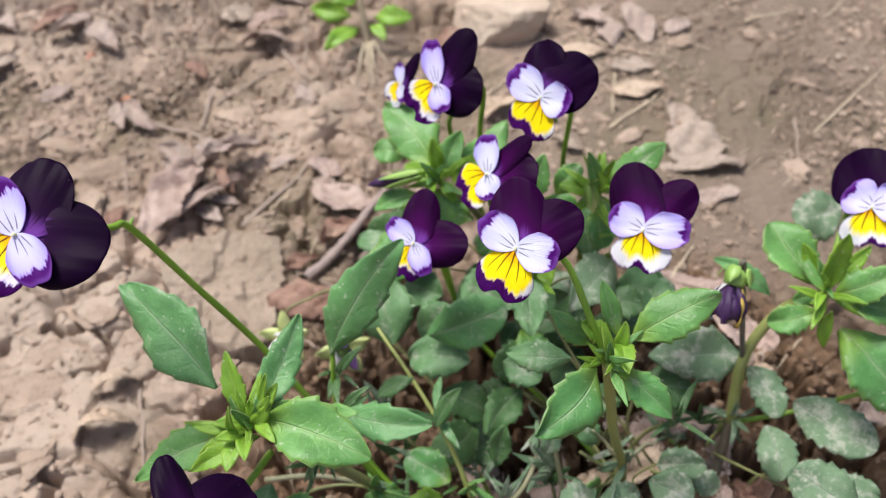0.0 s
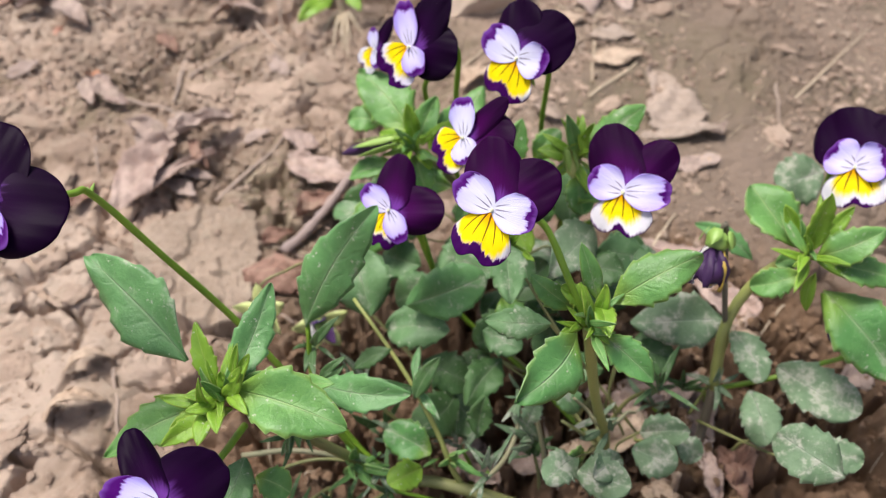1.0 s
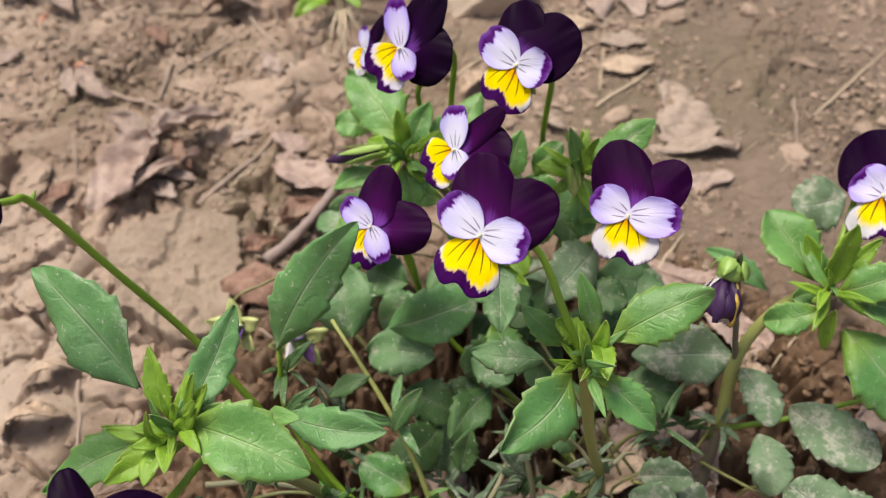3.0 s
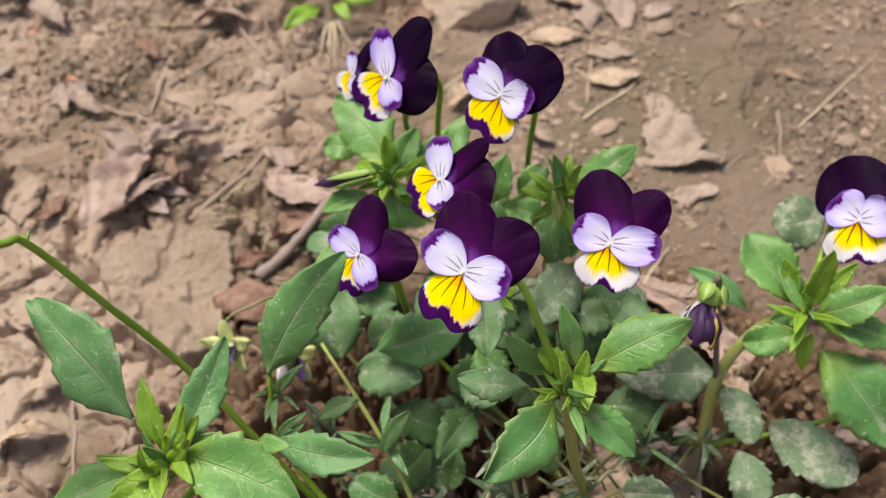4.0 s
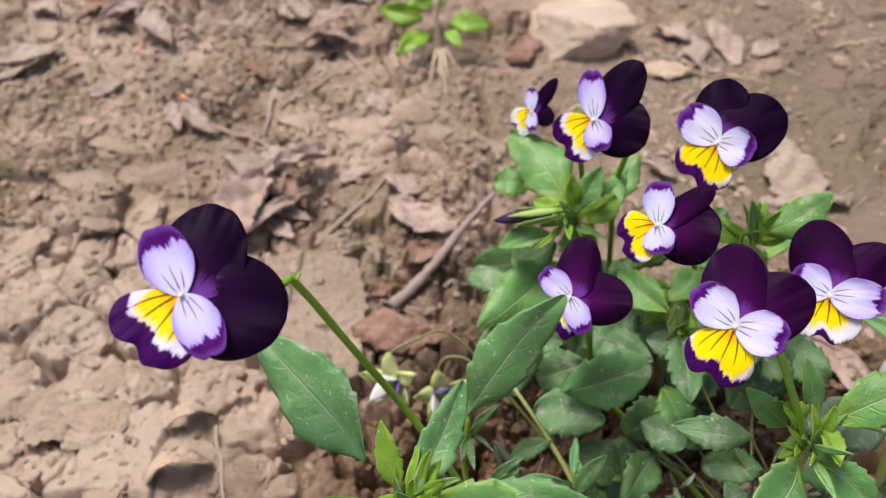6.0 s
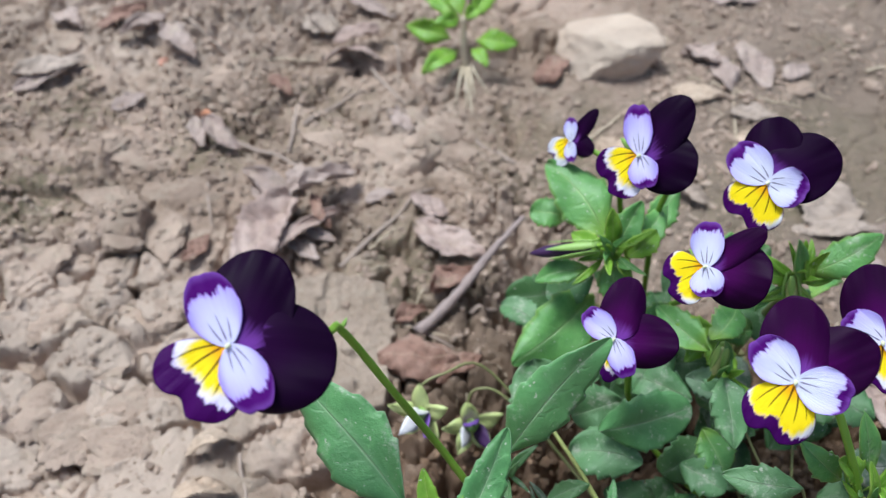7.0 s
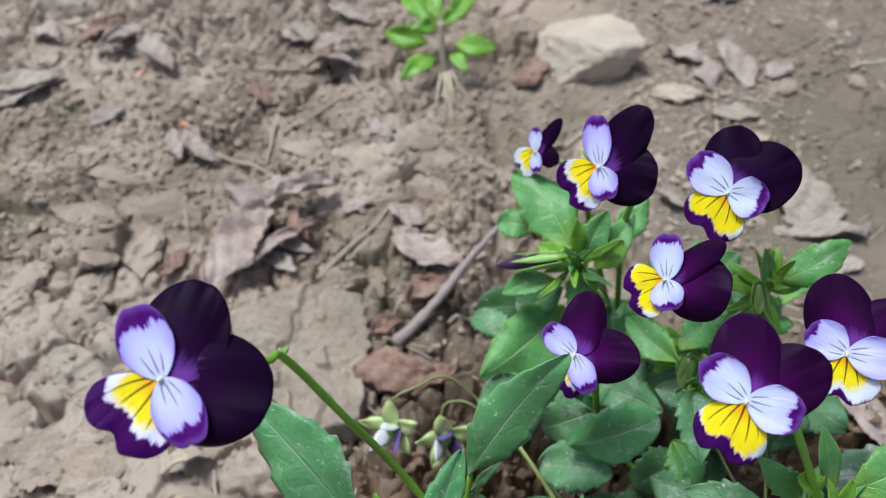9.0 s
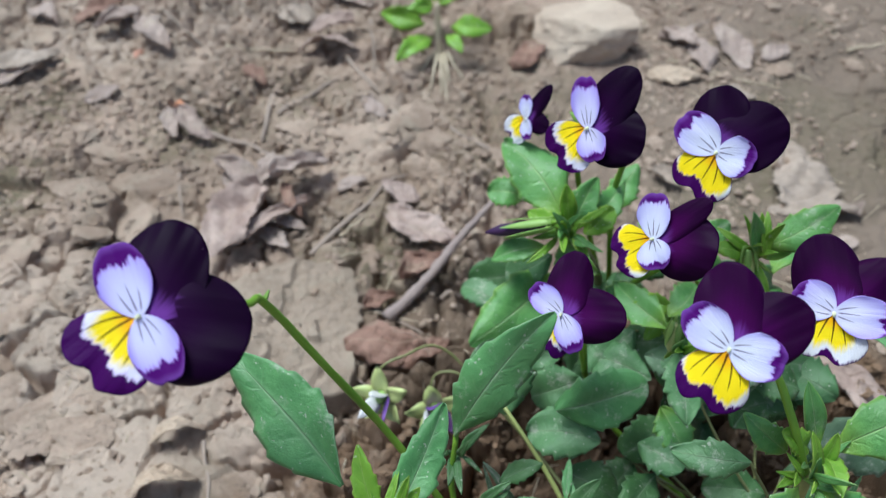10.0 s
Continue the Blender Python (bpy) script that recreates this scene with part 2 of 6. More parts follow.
def upper_petal_material(name, deep, rich, glow, warmth, thin):
    m, nt, b = fresh_tree(name, 0.5)
    p, u, v = coords(nt)
    au = mth(nt, "ABSOLUTE", u)
    col = mixc(nt, noi(nt, p, 120.0, 2.0), deep, rich)
    col = mixc(nt, mth(nt, "MULTIPLY", per_object(nt), 0.3), col, glow)
    streak = rays(nt, u, v, p, 13.0)
    col = mixc(nt, mth(nt, "MULTIPLY", step(nt, streak, 0.40, 0.70), 0.10), col, glow)
    heart = mth(nt, "MULTIPLY_ADD", streak, 0.25, mth(nt, "MULTIPLY_ADD", au, 0.30, v))
    warm = mth(nt, "MULTIPLY", step(nt, heart, 0.98, 0.38), 0.85)
    col = mixc(nt, warm, col, tuple(warmth * c for c in glow))
    base = step(nt, mth(nt, "MULTIPLY_ADD", rays(nt, u, v, p, 9.0), 0.30, v), 0.50, 0.24)
    col = mixc(nt, mth(nt, "MULTIPLY", base, 0.7), col, (0.22, 0.06, 0.42))
    col = mixc(nt, mth(nt, "MULTIPLY", step(nt, noi(nt, p, 900.0, 1.0), 0.80, 0.83), 0.5), col, (0.35, 0.25, 0.30))
    put(nt, b.inputs["Base Color"], col)
    put(nt, b.inputs["Specular IOR Level"], 0.06)
    put(nt, b.inputs["Sheen Weight"], 0.06)
    put(nt, b.inputs["Sheen Roughness"], 0.3)
    put(nt, b.inputs["Sheen Tint"], (0.80, 0.62, 0.95))
    ridge = mth(nt, "ADD", mth(nt, "MULTIPLY", streak, 0.9), mth(nt, "MULTIPLY", noi(nt, p, 1400.0, 2.0), 0.6))
    put(nt, b.inputs["Normal"], bump(nt, ridge, 0.12, 0.0004))
    return see_through(m, nt, b, thin, 0.12)


def vein_mask(nt, u, v, count, reach, first, wander=0.0):
    """Dark lines that run out from the throat at even spacings, thinning and ending unevenly."""
    bent = mth(nt, "ADD", mth(nt, "MULTIPLY_ADD", u, count, 0.5), wander)
    d = mth(nt, "ABSOLUTE", mth(nt, "SUBTRACT", mth(nt, "FRACT", bent), 0.5))
    wide = mth(nt, "DIVIDE", 0.0078 * count, mth(nt, "ADD", v, 0.10))
    wide = mth(nt, "MULTIPLY", wide, mth(nt, "MULTIPLY_ADD", v, -0.7 / reach, 1.25))
    line = step(nt, mth(nt, "DIVIDE", d, wide), 2.2, 0.9)
    row = mth(nt, "FRACT", mth(nt, "MULTIPLY", mth(nt, "FLOOR", bent), 0.618))
    far = mth(nt, "MULTIPLY_ADD", row, -0.16, reach + 0.06)
    ends = mth(nt, "MULTIPLY", step(nt, mth(nt, "SUBTRACT", v, far), 0.0, -0.14), step(nt, v, first, first + 0.08))
    return mth(nt, "MULTIPLY", line, ends)


def side_petal_material(name, pale, tint, blotch, spread):
    m, nt, b = fresh_tree(name, 0.55)
    p, u, v = coords(nt)
    au = mth(nt, "ABSOLUTE", u)
    ray = rays(nt, u, v, p, 10.0)
    shade = mth(nt, "ADD", mth(nt, "MULTIPLY_ADD", mth(nt, "POWER", au, 2.5), 0.5, v), mth(nt, "MULTIPLY", ray, 0.20))
    col = mixc(nt, step(nt, shade, 0.40, 1.20), pale, tint)
    n = noi(nt, p, 420.0, 4.0, 0.7)
    reach = mth(nt, "ADD", mth(nt, "MULTIPLY_ADD", ray, 0.26, mth(nt, "MULTIPLY", v, 0.95)), mth(nt, "MULTIPLY", au, spread))
    reach = mth(nt, "ADD", reach, mth(nt, "MULTIPLY_ADD", n, 0.18, mth(nt, "MULTIPLY", per_object(nt), 0.05)))
    col = mixc(nt, mth(nt, "MULTIPLY", step(nt, reach, blotch - 0.05, blotch + 0.02), 0.6), col, (0.30, 0.10, 0.62))
    col = mixc(nt, step(nt, reach, blotch, blotch + 0.04), col, (0.075, 0.003, 0.155))
    rim = mth(nt, "MAXIMUM", au, v)
    col = mixc(nt, mth(nt, "MULTIPLY", step(nt, rim, 0.86, 1.0), 0.30), col, (0.36, 0.16, 0.70))
    near = step(nt, au, 0.60, 0.50)
    lines = vein_mask(nt, u, v, 2.9, 0.44, 0.04, mth(nt, "MULTIPLY", noi(nt, p, 90.0, 1.0), 0.25))
    col = mixc(nt, mth(nt, "MULTIPLY", mth(nt, "MULTIPLY", lines, near), 0.75), col, (0.04, 0.004, 0.09))
    put(nt, b.inputs["Base Color"], col)
    put(nt, b.inputs["Specular IOR Level"], 0.08)
    relief = mth(nt, "MULTIPLY_ADD", rays(nt, u, v, p, 22.0, 0.8), 1.5, noi(nt, p, 700.0, 2.0))
    put(nt, b.inputs["Normal"], bump(nt, relief, 0.35, 0.0004))
    return see_through(m, nt, b, col, 0.2)


def lip_petal_material(name, rim, dark_from, rim_from, middle, skew=0.12, pinch=0.26):
    m, nt, b = fresh_tree(name, 0.5)
    p, u, v = coords(nt)
    au = mth(nt, "ABSOLUTE", u)
    n = noi(nt, p, 620.0, 4.0, 0.7)
    ray = rays(nt, u, v, p, 11.0)
    edge = mth(nt, "ADD", v, mth(nt, "MULTIPLY", mth(nt, "POWER", au, 2.5), pinch))
    edge = mth(nt, "MULTIPLY_ADD", ray, 0.30, edge)
    col = mixc(nt, step(nt, edge, rim_from, rim_from + 0.22), (0.95, 0.73, 0.004), rim)
    col = mixc(nt, step(nt, mth(nt, "MULTIPLY_ADD", au, 0.25, v), 0.46, 0.14), col, (0.92, 0.42, 0.002))
    dark = mth(nt, "SUBTRACT", mth(nt, "MULTIPLY_ADD", ray, 0.28, mth(nt, "MULTIPLY_ADD", n, 0.16, v)), mth(nt, "MULTIPLY", au, middle))
    dark = mth(nt, "ADD", dark, mth(nt, "MULTIPLY", u, skew))
    fringe = mth(nt, "MULTIPLY", step(nt, dark, dark_from - 0.04, dark_from + 0.02), 0.45)
    spots = mth(nt, "MULTIPLY", step(nt, mth(nt, "MULTIPLY_ADD", ray, 0.30, mth(nt, "MAXIMUM", au, v)), 1.06, 1.16), 0.8)
    col = mixc(nt, mth(nt, "MAXIMUM", fringe, mth(nt, "MULTIPLY", spots, 0.6)), col, (0.27, 0.07, 0.52))
    dm = step(nt, dark, dark_from, dark_from + 0.04)
    col = mixc(nt, mth(nt, "MAXIMUM", dm, spots), col, (0.045, 0.0015, 0.085))
    inner = step(nt, au, 0.70, 0.62)
    lines = vein_mask(nt, u, v, 3.4, 0.66, 0.05, mth(nt, "MULTIPLY", noi(nt, p, 80.0, 1.0), 0.3))
    col = mixc(nt, mth(nt, "MULTIPLY", mth(nt, "MULTIPLY", lines, inner), 0.9), col, (0.05, 0.010, 0.006))
    put(nt, b.inputs["Base Color"], col)
    put(nt, b.inputs["Specular IOR Level"], 0.08)
    relief = mth(nt, "MULTIPLY_ADD", rays(nt, u, v, p, 22.0, 0.8), 1.5, noi(nt, p, 700.0, 2.0))
    put(nt, b.inputs["Normal"], bump(nt, relief, 0.35, 0.0004))
    return see_through(m, nt, b, col, 0.15)


velvet = upper_petal_material("velvet_black_purple_petal", (0.0045, 0.0006, 0.008), (0.009, 0.0007, 0.015), (0.017, 0.0008, 0.028), 1.15, (0.030, 0.001, 0.034))
velvet_rich = upper_petal_material("velvet_magenta_purple_petal", (0.008, 0.0006, 0.013), (0.018, 0.0008, 0.024), (0.042, 0.0012, 0.054), 1.5, (0.07, 0.002, 0.06))
side_white = side_petal_material("white_lilac_petal", (0.75, 0.745, 0.93), (0.58, 0.54, 0.93), 0.935, -0.26)
side_lilac = side_petal_material("lilac_petal", (0.74, 0.70, 0.96), (0.47, 0.37, 0.90), 0.945, -0.26)
side_margin = side_petal_material("lilac_margined_petal", (0.70, 0.67, 0.96), (0.46, 0.37, 0.90), 0.885, -0.18)
lip_white = lip_petal_material("yellow_white_rim_petal", (0.78, 0.76, 0.82), 0.93, 0.90, 0.20)
lip_purple = lip_petal_material("yellow_purple_rim_petal", (0.84, 0.80, 0.93), 0.92, 0.72, 0.16)

lip_pale = lip_petal_material("yellow_white_margined_petal", (0.78, 0.76, 0.84), 1.04, 0.76, 0.55, 0.0, 0.75)
side_spot = side_petal_material("lilac_spotted_petal", (0.76, 0.73, 0.97), (0.48, 0.40, 0.91), 0.952, -0.32)
lip_dark = lip_petal_material("yellow_broad_purple_rim_petal", (0.80, 0.75, 0.93), 0.86, 0.66, 0.08, 0.10, 0.42)


def plain_plant(name, colour, rough=0.6):
    m, nt, b = fresh_tree(name, rough)
    p, u, v = coords(nt)
    dk = tuple(0.7 * c for c in colour)
    put(nt, b.inputs["Base Color"], mixc(nt, noi(nt, p, 300.0, 3.0), dk, colour))
    return m


throat_mat = plain_plant("throat_white", (0.78, 0.78, 0.52))
wither_dark = plain_plant("withered_purple", (0.04, 0.008, 0.07))
wither_pale = plain_plant("withered_white", (0.80, 0.77, 0.80))
wither_violet = plain_plant("withered_violet", (0.20, 0.09, 0.42))
wither_yellow = plain_plant("withered_yellow", (0.6, 0.42, 0.08))


def dead_material(name, a, c, rib):
    m, nt, b = fresh_tree(name, 0.72)
    p, u, v = coords(nt)
    au = mth(nt, "ABSOLUTE", u)
    col = mixc(nt, step(nt, noi(nt, p, 55.0, 4.0, 0.6, 0.5), 0.35, 0.65), a, c)
    fine = noi(nt, p, 320.0, 5.0, 0.7)
    col = mixc(nt, mth(nt, "MULTIPLY", step(nt, fine, 0.5, 0.3), 0.5), col, tuple(0.45 * x for x in a))
    ribm = step(nt, au, 0.06, 0.02)
    ph = mth(nt, "FRACT", mth(nt, "MULTIPLY_ADD", au, -1.0, mth(nt, "MULTIPLY", v, 8.0)))
    vein = step(nt, mth(nt, "ABSOLUTE", mth(nt, "SUBTRACT", ph, 0.5)), 0.10, 0.02)
    col = mixc(nt, mth(nt, "MULTIPLY", mth(nt, "MAXIMUM", ribm, mth(nt, "MULTIPLY", vein, 0.35)), 0.5), col, rib)
    dust = step(nt, noi(nt, p, 80.0, 5.0, 0.7), 0.52, 0.7)
    col = mixc(nt, mth(nt, "MULTIPLY", dust, 0.5), col, (0.40, 0.32, 0.25))
    put(nt, b.inputs["Base Color"], col)
    put(nt, b.inputs["Normal"], bump(nt, mth(nt, "ADD", mth(nt, "MULTIPLY", fine, 1.6), mth(nt, "MULTIPLY", vein, 0.6)), 0.6, 0.0009))
    return m


umber = dead_material("dead_leaf_umber", (0.325, 0.226, 0.196), (0.455, 0.338, 0.298), (0.44, 0.33, 0.26))
russet = dead_material("dead_leaf_russet", (0.20, 0.105, 0.076), (0.29, 0.165, 0.125), (0.36, 0.25, 0.18))
taupe = dead_material("dead_leaf_taupe", (0.32, 0.235, 0.205), (0.45, 0.345, 0.305), (0.3, 0.22, 0.18))
tan = dead_material("dead_leaf_tan", (0.44, 0.320, 0.235), (0.54, 0.41, 0.315), (0.36, 0.24, 0.17))
pale = dead_material("dead_leaf_pale", (0.33, 0.255, 0.210), (0.43, 0.335, 0.282), (0.4, 0.31, 0.25))


def wood_material(name, a, c):
    m, nt, b = fresh_tree(name, 0.8)
    p, u, v = coords(nt)
    st = noi(nt, mth(nt, "MULTIPLY_ADD", v, 6.0, mth(nt, "MULTIPLY", u, 9.0)), 1.0, 4.0, 0.7)
    col = mixc(nt, mth(nt, "MULTIPLY_ADD", noi(nt, p, 200.0, 4.0, 0.7), 0.6, mth(nt, "MULTIPLY", st, 0.4)), a, c)
    put(nt, b.inputs["Base Color"], col)
    put(nt, b.inputs["Normal"], bump(nt, noi(nt, p, 450.0, 4.0), 0.5, 0.0006))
    return m


bark = wood_material("twig_bark", (0.20, 0.142, 0.115), (0.45, 0.355, 0.300))
mauve_bark = wood_material("mauve_twig_bark", (0.20, 0.140, 0.128), (0.42, 0.330, 0.310))
straw = wood_material("dry_straw", (0.40, 0.31, 0.22), (0.60, 0.50, 0.38))


# ---- geometry helpers ----
def finish(name, mesh, material, parent=None, label=""):
    mesh.materials.append(material)
    mesh.polygons.foreach_set("use_smooth", [True] * len(mesh.polygons))
    ob = new(name, mesh)
    ob.parent = parent
    return tagged(ob, label)


def sheet_mesh(name, pts, thick):
    """A sheet of n x m points (along, across) with a real thickness and its own surface directions."""
    n, m = pts.shape[:2]
    du = np.gradient(pts, axis=0)
    dv = np.gradient(pts, axis=1)
    nor = np.cross(dv, du)
    nor /= np.linalg.norm(nor, axis=2, keepdims=True) + 1e-12
    rim = np.minimum(1.0, 4.0 * np.minimum(np.arange(n)[:, None], n - 1 - np.arange(n)[:, None]) / n + 0.25) * np.ones((n, m))
    low = pts - nor * (thick * rim)[:, :, None]
    verts = np.concatenate([pts.reshape(-1, 3), low.reshape(-1, 3)])
    k = n * m
    ids = np.arange(k).reshape(n, m)
    a, b, c, d = ids[:-1, :-1], ids[:-1, 1:], ids[1:, 1:], ids[1:, :-1]
    top = np.stack([a, b, c, d], -1).reshape(-1, 4)
    bot = np.stack([d, c, b, a], -1).reshape(-1, 4) + k
    ring = np.concatenate([ids[0, :], ids[1:, -1], ids[-1, -2::-1], ids[-2:0:-1, 0]])
    nxt = np.roll(ring, -1)
    side = np.stack([ring, ring + k, nxt + k, nxt], -1)
    faces = np.concatenate([top, bot, side])
    mesh = bpy.data.meshes.new(name)
    mesh.from_pydata(verts.tolist(), [], faces.tolist())
    uu, vv = np.meshgrid(np.linspace(0, 1, m), np.linspace(0, 1, n))
    uv = np.tile(np.stack([uu, vv], -1).reshape(-1, 2), (2, 1))
    lay = mesh.uv_layers.new(name="surface")
    lay.data.foreach_set("uv", uv[faces.reshape(-1)].reshape(-1).astype(np.float32))
    return mesh


def smooth_line(points, n):
    """A smooth line of n points through the given ones."""
    p = np.array(points, float)
    p = np.concatenate([[2 * p[0] - p[1]], p, [2 * p[-1] - p[-2]]])
    out = []
    for t in np.linspace(0, len(points) - 1 - 1e-6, n):
        i = int(t)
        f = t - i
        a, b, c, d = p[i:i + 4]
        out.append(0.5 * (2 * b + (c - a) * f + (2 * a - 5 * b + 4 * c - d) * f ** 2 + (3 * b - a - 3 * c + d) * f ** 3))
    return np.array(out)


def tube_mesh(name, points, radii, n=14, sides=8, rough=0.0, seed=0):
    rng = np.random.default_rng(seed)
    line = smooth_line(points, n)
    rad = np.interp(np.linspace(0, 1, n), np.linspace(0, 1, len(radii)), radii)
    tan_ = np.gradient(line, axis=0)
    tan_ /= np.linalg.norm(tan_, axis=1, keepdims=True) + 1e-12
    ref = np.array([0.31, 0.22, 0.92]) if abs(tan_[:, 2]).mean() < 0.8 else np.array([0.9, 0.3, 0.1])
    e1 = np.cross(tan_, ref)
    e1 /= np.linalg.norm(e1, axis=1, keepdims=True)
    e2 = np.cross(tan_, e1)
    ang = np.linspace(0, 2 * math.pi, sides, endpoint=False)
    r = rad[:, None] * (1 + rough * rng.normal(size=(n, sides)))
    pts = line[:, None] + e1[:, None] * (np.cos(ang) * r)[:, :, None] + e2[:, None] * (np.sin(ang) * r)[:, :, None]
    verts = pts.reshape(-1, 3).tolist() + [line[0].tolist(), line[-1].tolist()]
    faces, uv = [], []
    k = n * sides
    for i in range(n - 1):
        for j in range(sides):
            jn = (j + 1) % sides
            faces.append((i * sides + j, i * sides + jn, (i + 1) * sides + jn, (i + 1) * sides + j))
            uv += [(j / sides, i / n), ((j + 1) / sides, i / n), ((j + 1) / sides, (i + 1) / n), (j / sides, (i + 1) / n)]
    for j in range(sides):
        jn = (j + 1) % sides
        faces.append((k, jn, j))
        faces.append((k + 1, (n - 1) * sides + j, (n - 1) * sides + jn))
        uv += [(0, 0)] * 3 + [(1, 1)] * 3
    mesh = bpy.data.meshes.new(name)
    mesh.from_pydata(verts, [], faces)
    lay = mesh.uv_layers.new(name="surface")
    lay.data.foreach_set("uv", np.array(uv, np.float32).reshape(-1))
    return mesh


# ---- ground ----
def hash01(ix, iy, seed):
    h = np.sin(ix * 127.1 + iy * 311.7 + seed * 74.7) * 43758.5453
    return h - np.floor(h)


def value_noise(x, y, scale, seed):
    x, y = x * scale, y * scale
    ix, iy = np.floor(x), np.floor(y)
    fx, fy = x - ix, y - iy
    fx, fy = fx * fx * (3 - 2 * fx), fy * fy * (3 - 2 * fy)
    a, b = hash01(ix, iy, seed), hash01(ix + 1, iy, seed)
    c, d = hash01(ix, iy + 1, seed), hash01(ix + 1, iy + 1, seed)
    return (a + (b - a) * fx) * (1 - fy) + (c + (d - c) * fx) * fy


def fractal(x, y, scale, seed, octaves=4, keep=0.5):
    total, amp, norm = 0.0, 1.0, 0.0
    for o in range(octaves):
        total = total + amp * value_noise(x + 0.37 * o, y - 0.61 * o, scale * 2 ** o, seed + o)
        norm += amp
        amp *= keep
    return total / norm


def ease(x, lo, hi):
    t = np.clip((x - lo) / (hi - lo), 0, 1)
    return t * t * (3 - 2 * t)


def blocks(x, y, size, seed, joint):
    """Tilted blocks of crusted clay with open joints: heights from 0 to about 1."""
    wx = x / size + 0.9 * (fractal(x, y, 0.9 / size, seed + 5, 4, 0.55) - 0.5)
    wy = y / size + 0.9 * (fractal(x, y, 0.9 / size, seed + 9, 4, 0.55) - 0.5)
    ix, iy = np.floor(wx), np.floor(wy)
    best = np.full(x.shape, 9.0)
    second = np.full(x.shape, 9.0)
    top = np.zeros(x.shape)
    for dx in (-1, 0, 1):
        for dy in (-1, 0, 1):
            cx, cy = ix + dx, iy + dy
            px, py = cx + 0.1 + 0.8 * hash01(cx, cy, seed), cy + 0.1 + 0.8 * hash01(cx, cy, seed + 1)
            ex, ey = wx - px, wy - py
            d = np.hypot(ex, ey) * (0.75 + 0.5 * hash01(cx, cy, seed + 6))
            near = d < best
            second = np.where(near, best, np.minimum(second, d))
            own = hash01(cx, cy, seed + 2) + (hash01(cx, cy, seed + 3) - 0.5) * 1.3 * ex + (hash01(cx, cy, seed + 4) - 0.5) * 1.3 * ey
            top = np.where(near, own, top)
            best = np.where(near, d, best)
    gap = second - best
    return np.clip(top, -0.2, 1.3) * ease(gap, 0.0, joint) - 0.60 * ease(gap, 0.075, 0.0)


def cracks(x, y, size, seed, wide):
    """Narrow shrinkage cracks round plates of clay: 1 in the crack, 0 on the plates."""
    wx = x / size + 0.7 * (fractal(x, y, 1.3 / size, seed + 5, 4, 0.6) - 0.5)
    wy = y / size + 0.7 * (fractal(x, y, 1.3 / size, seed + 9, 4, 0.6) - 0.5)
    ix, iy = np.floor(wx), np.floor(wy)
    best = np.full(x.shape, 9.0)
    second = np.full(x.shape, 9.0)
    for dx in (-1, 0, 1):
        for dy in (-1, 0, 1):
            cx, cy = ix + dx, iy + dy
            d = np.hypot(wx - cx - 0.1 - 0.8 * hash01(cx, cy, seed), wy - cy - 0.1 - 0.8 * hash01(cx, cy, seed + 1))
            second = np.where(d < best, best, np.minimum(second, d))
            best = np.minimum(best, d)
    width = wide / size * (0.3 + 1.2 * fractal(x, y, 30.0, seed + 20, 2))
    return ease(second - best, width, 0.35 * width)


def flakes(x, y, scale, seed, levels):
    """Thin layers of crust that break off along ragged lines: a stepped surface."""
    h = fractal(x, y, scale, seed, 6, 0.58) * levels
    low = np.floor(h)
    return low + ease(h - low, 0.80, 1.0) - levels / 2


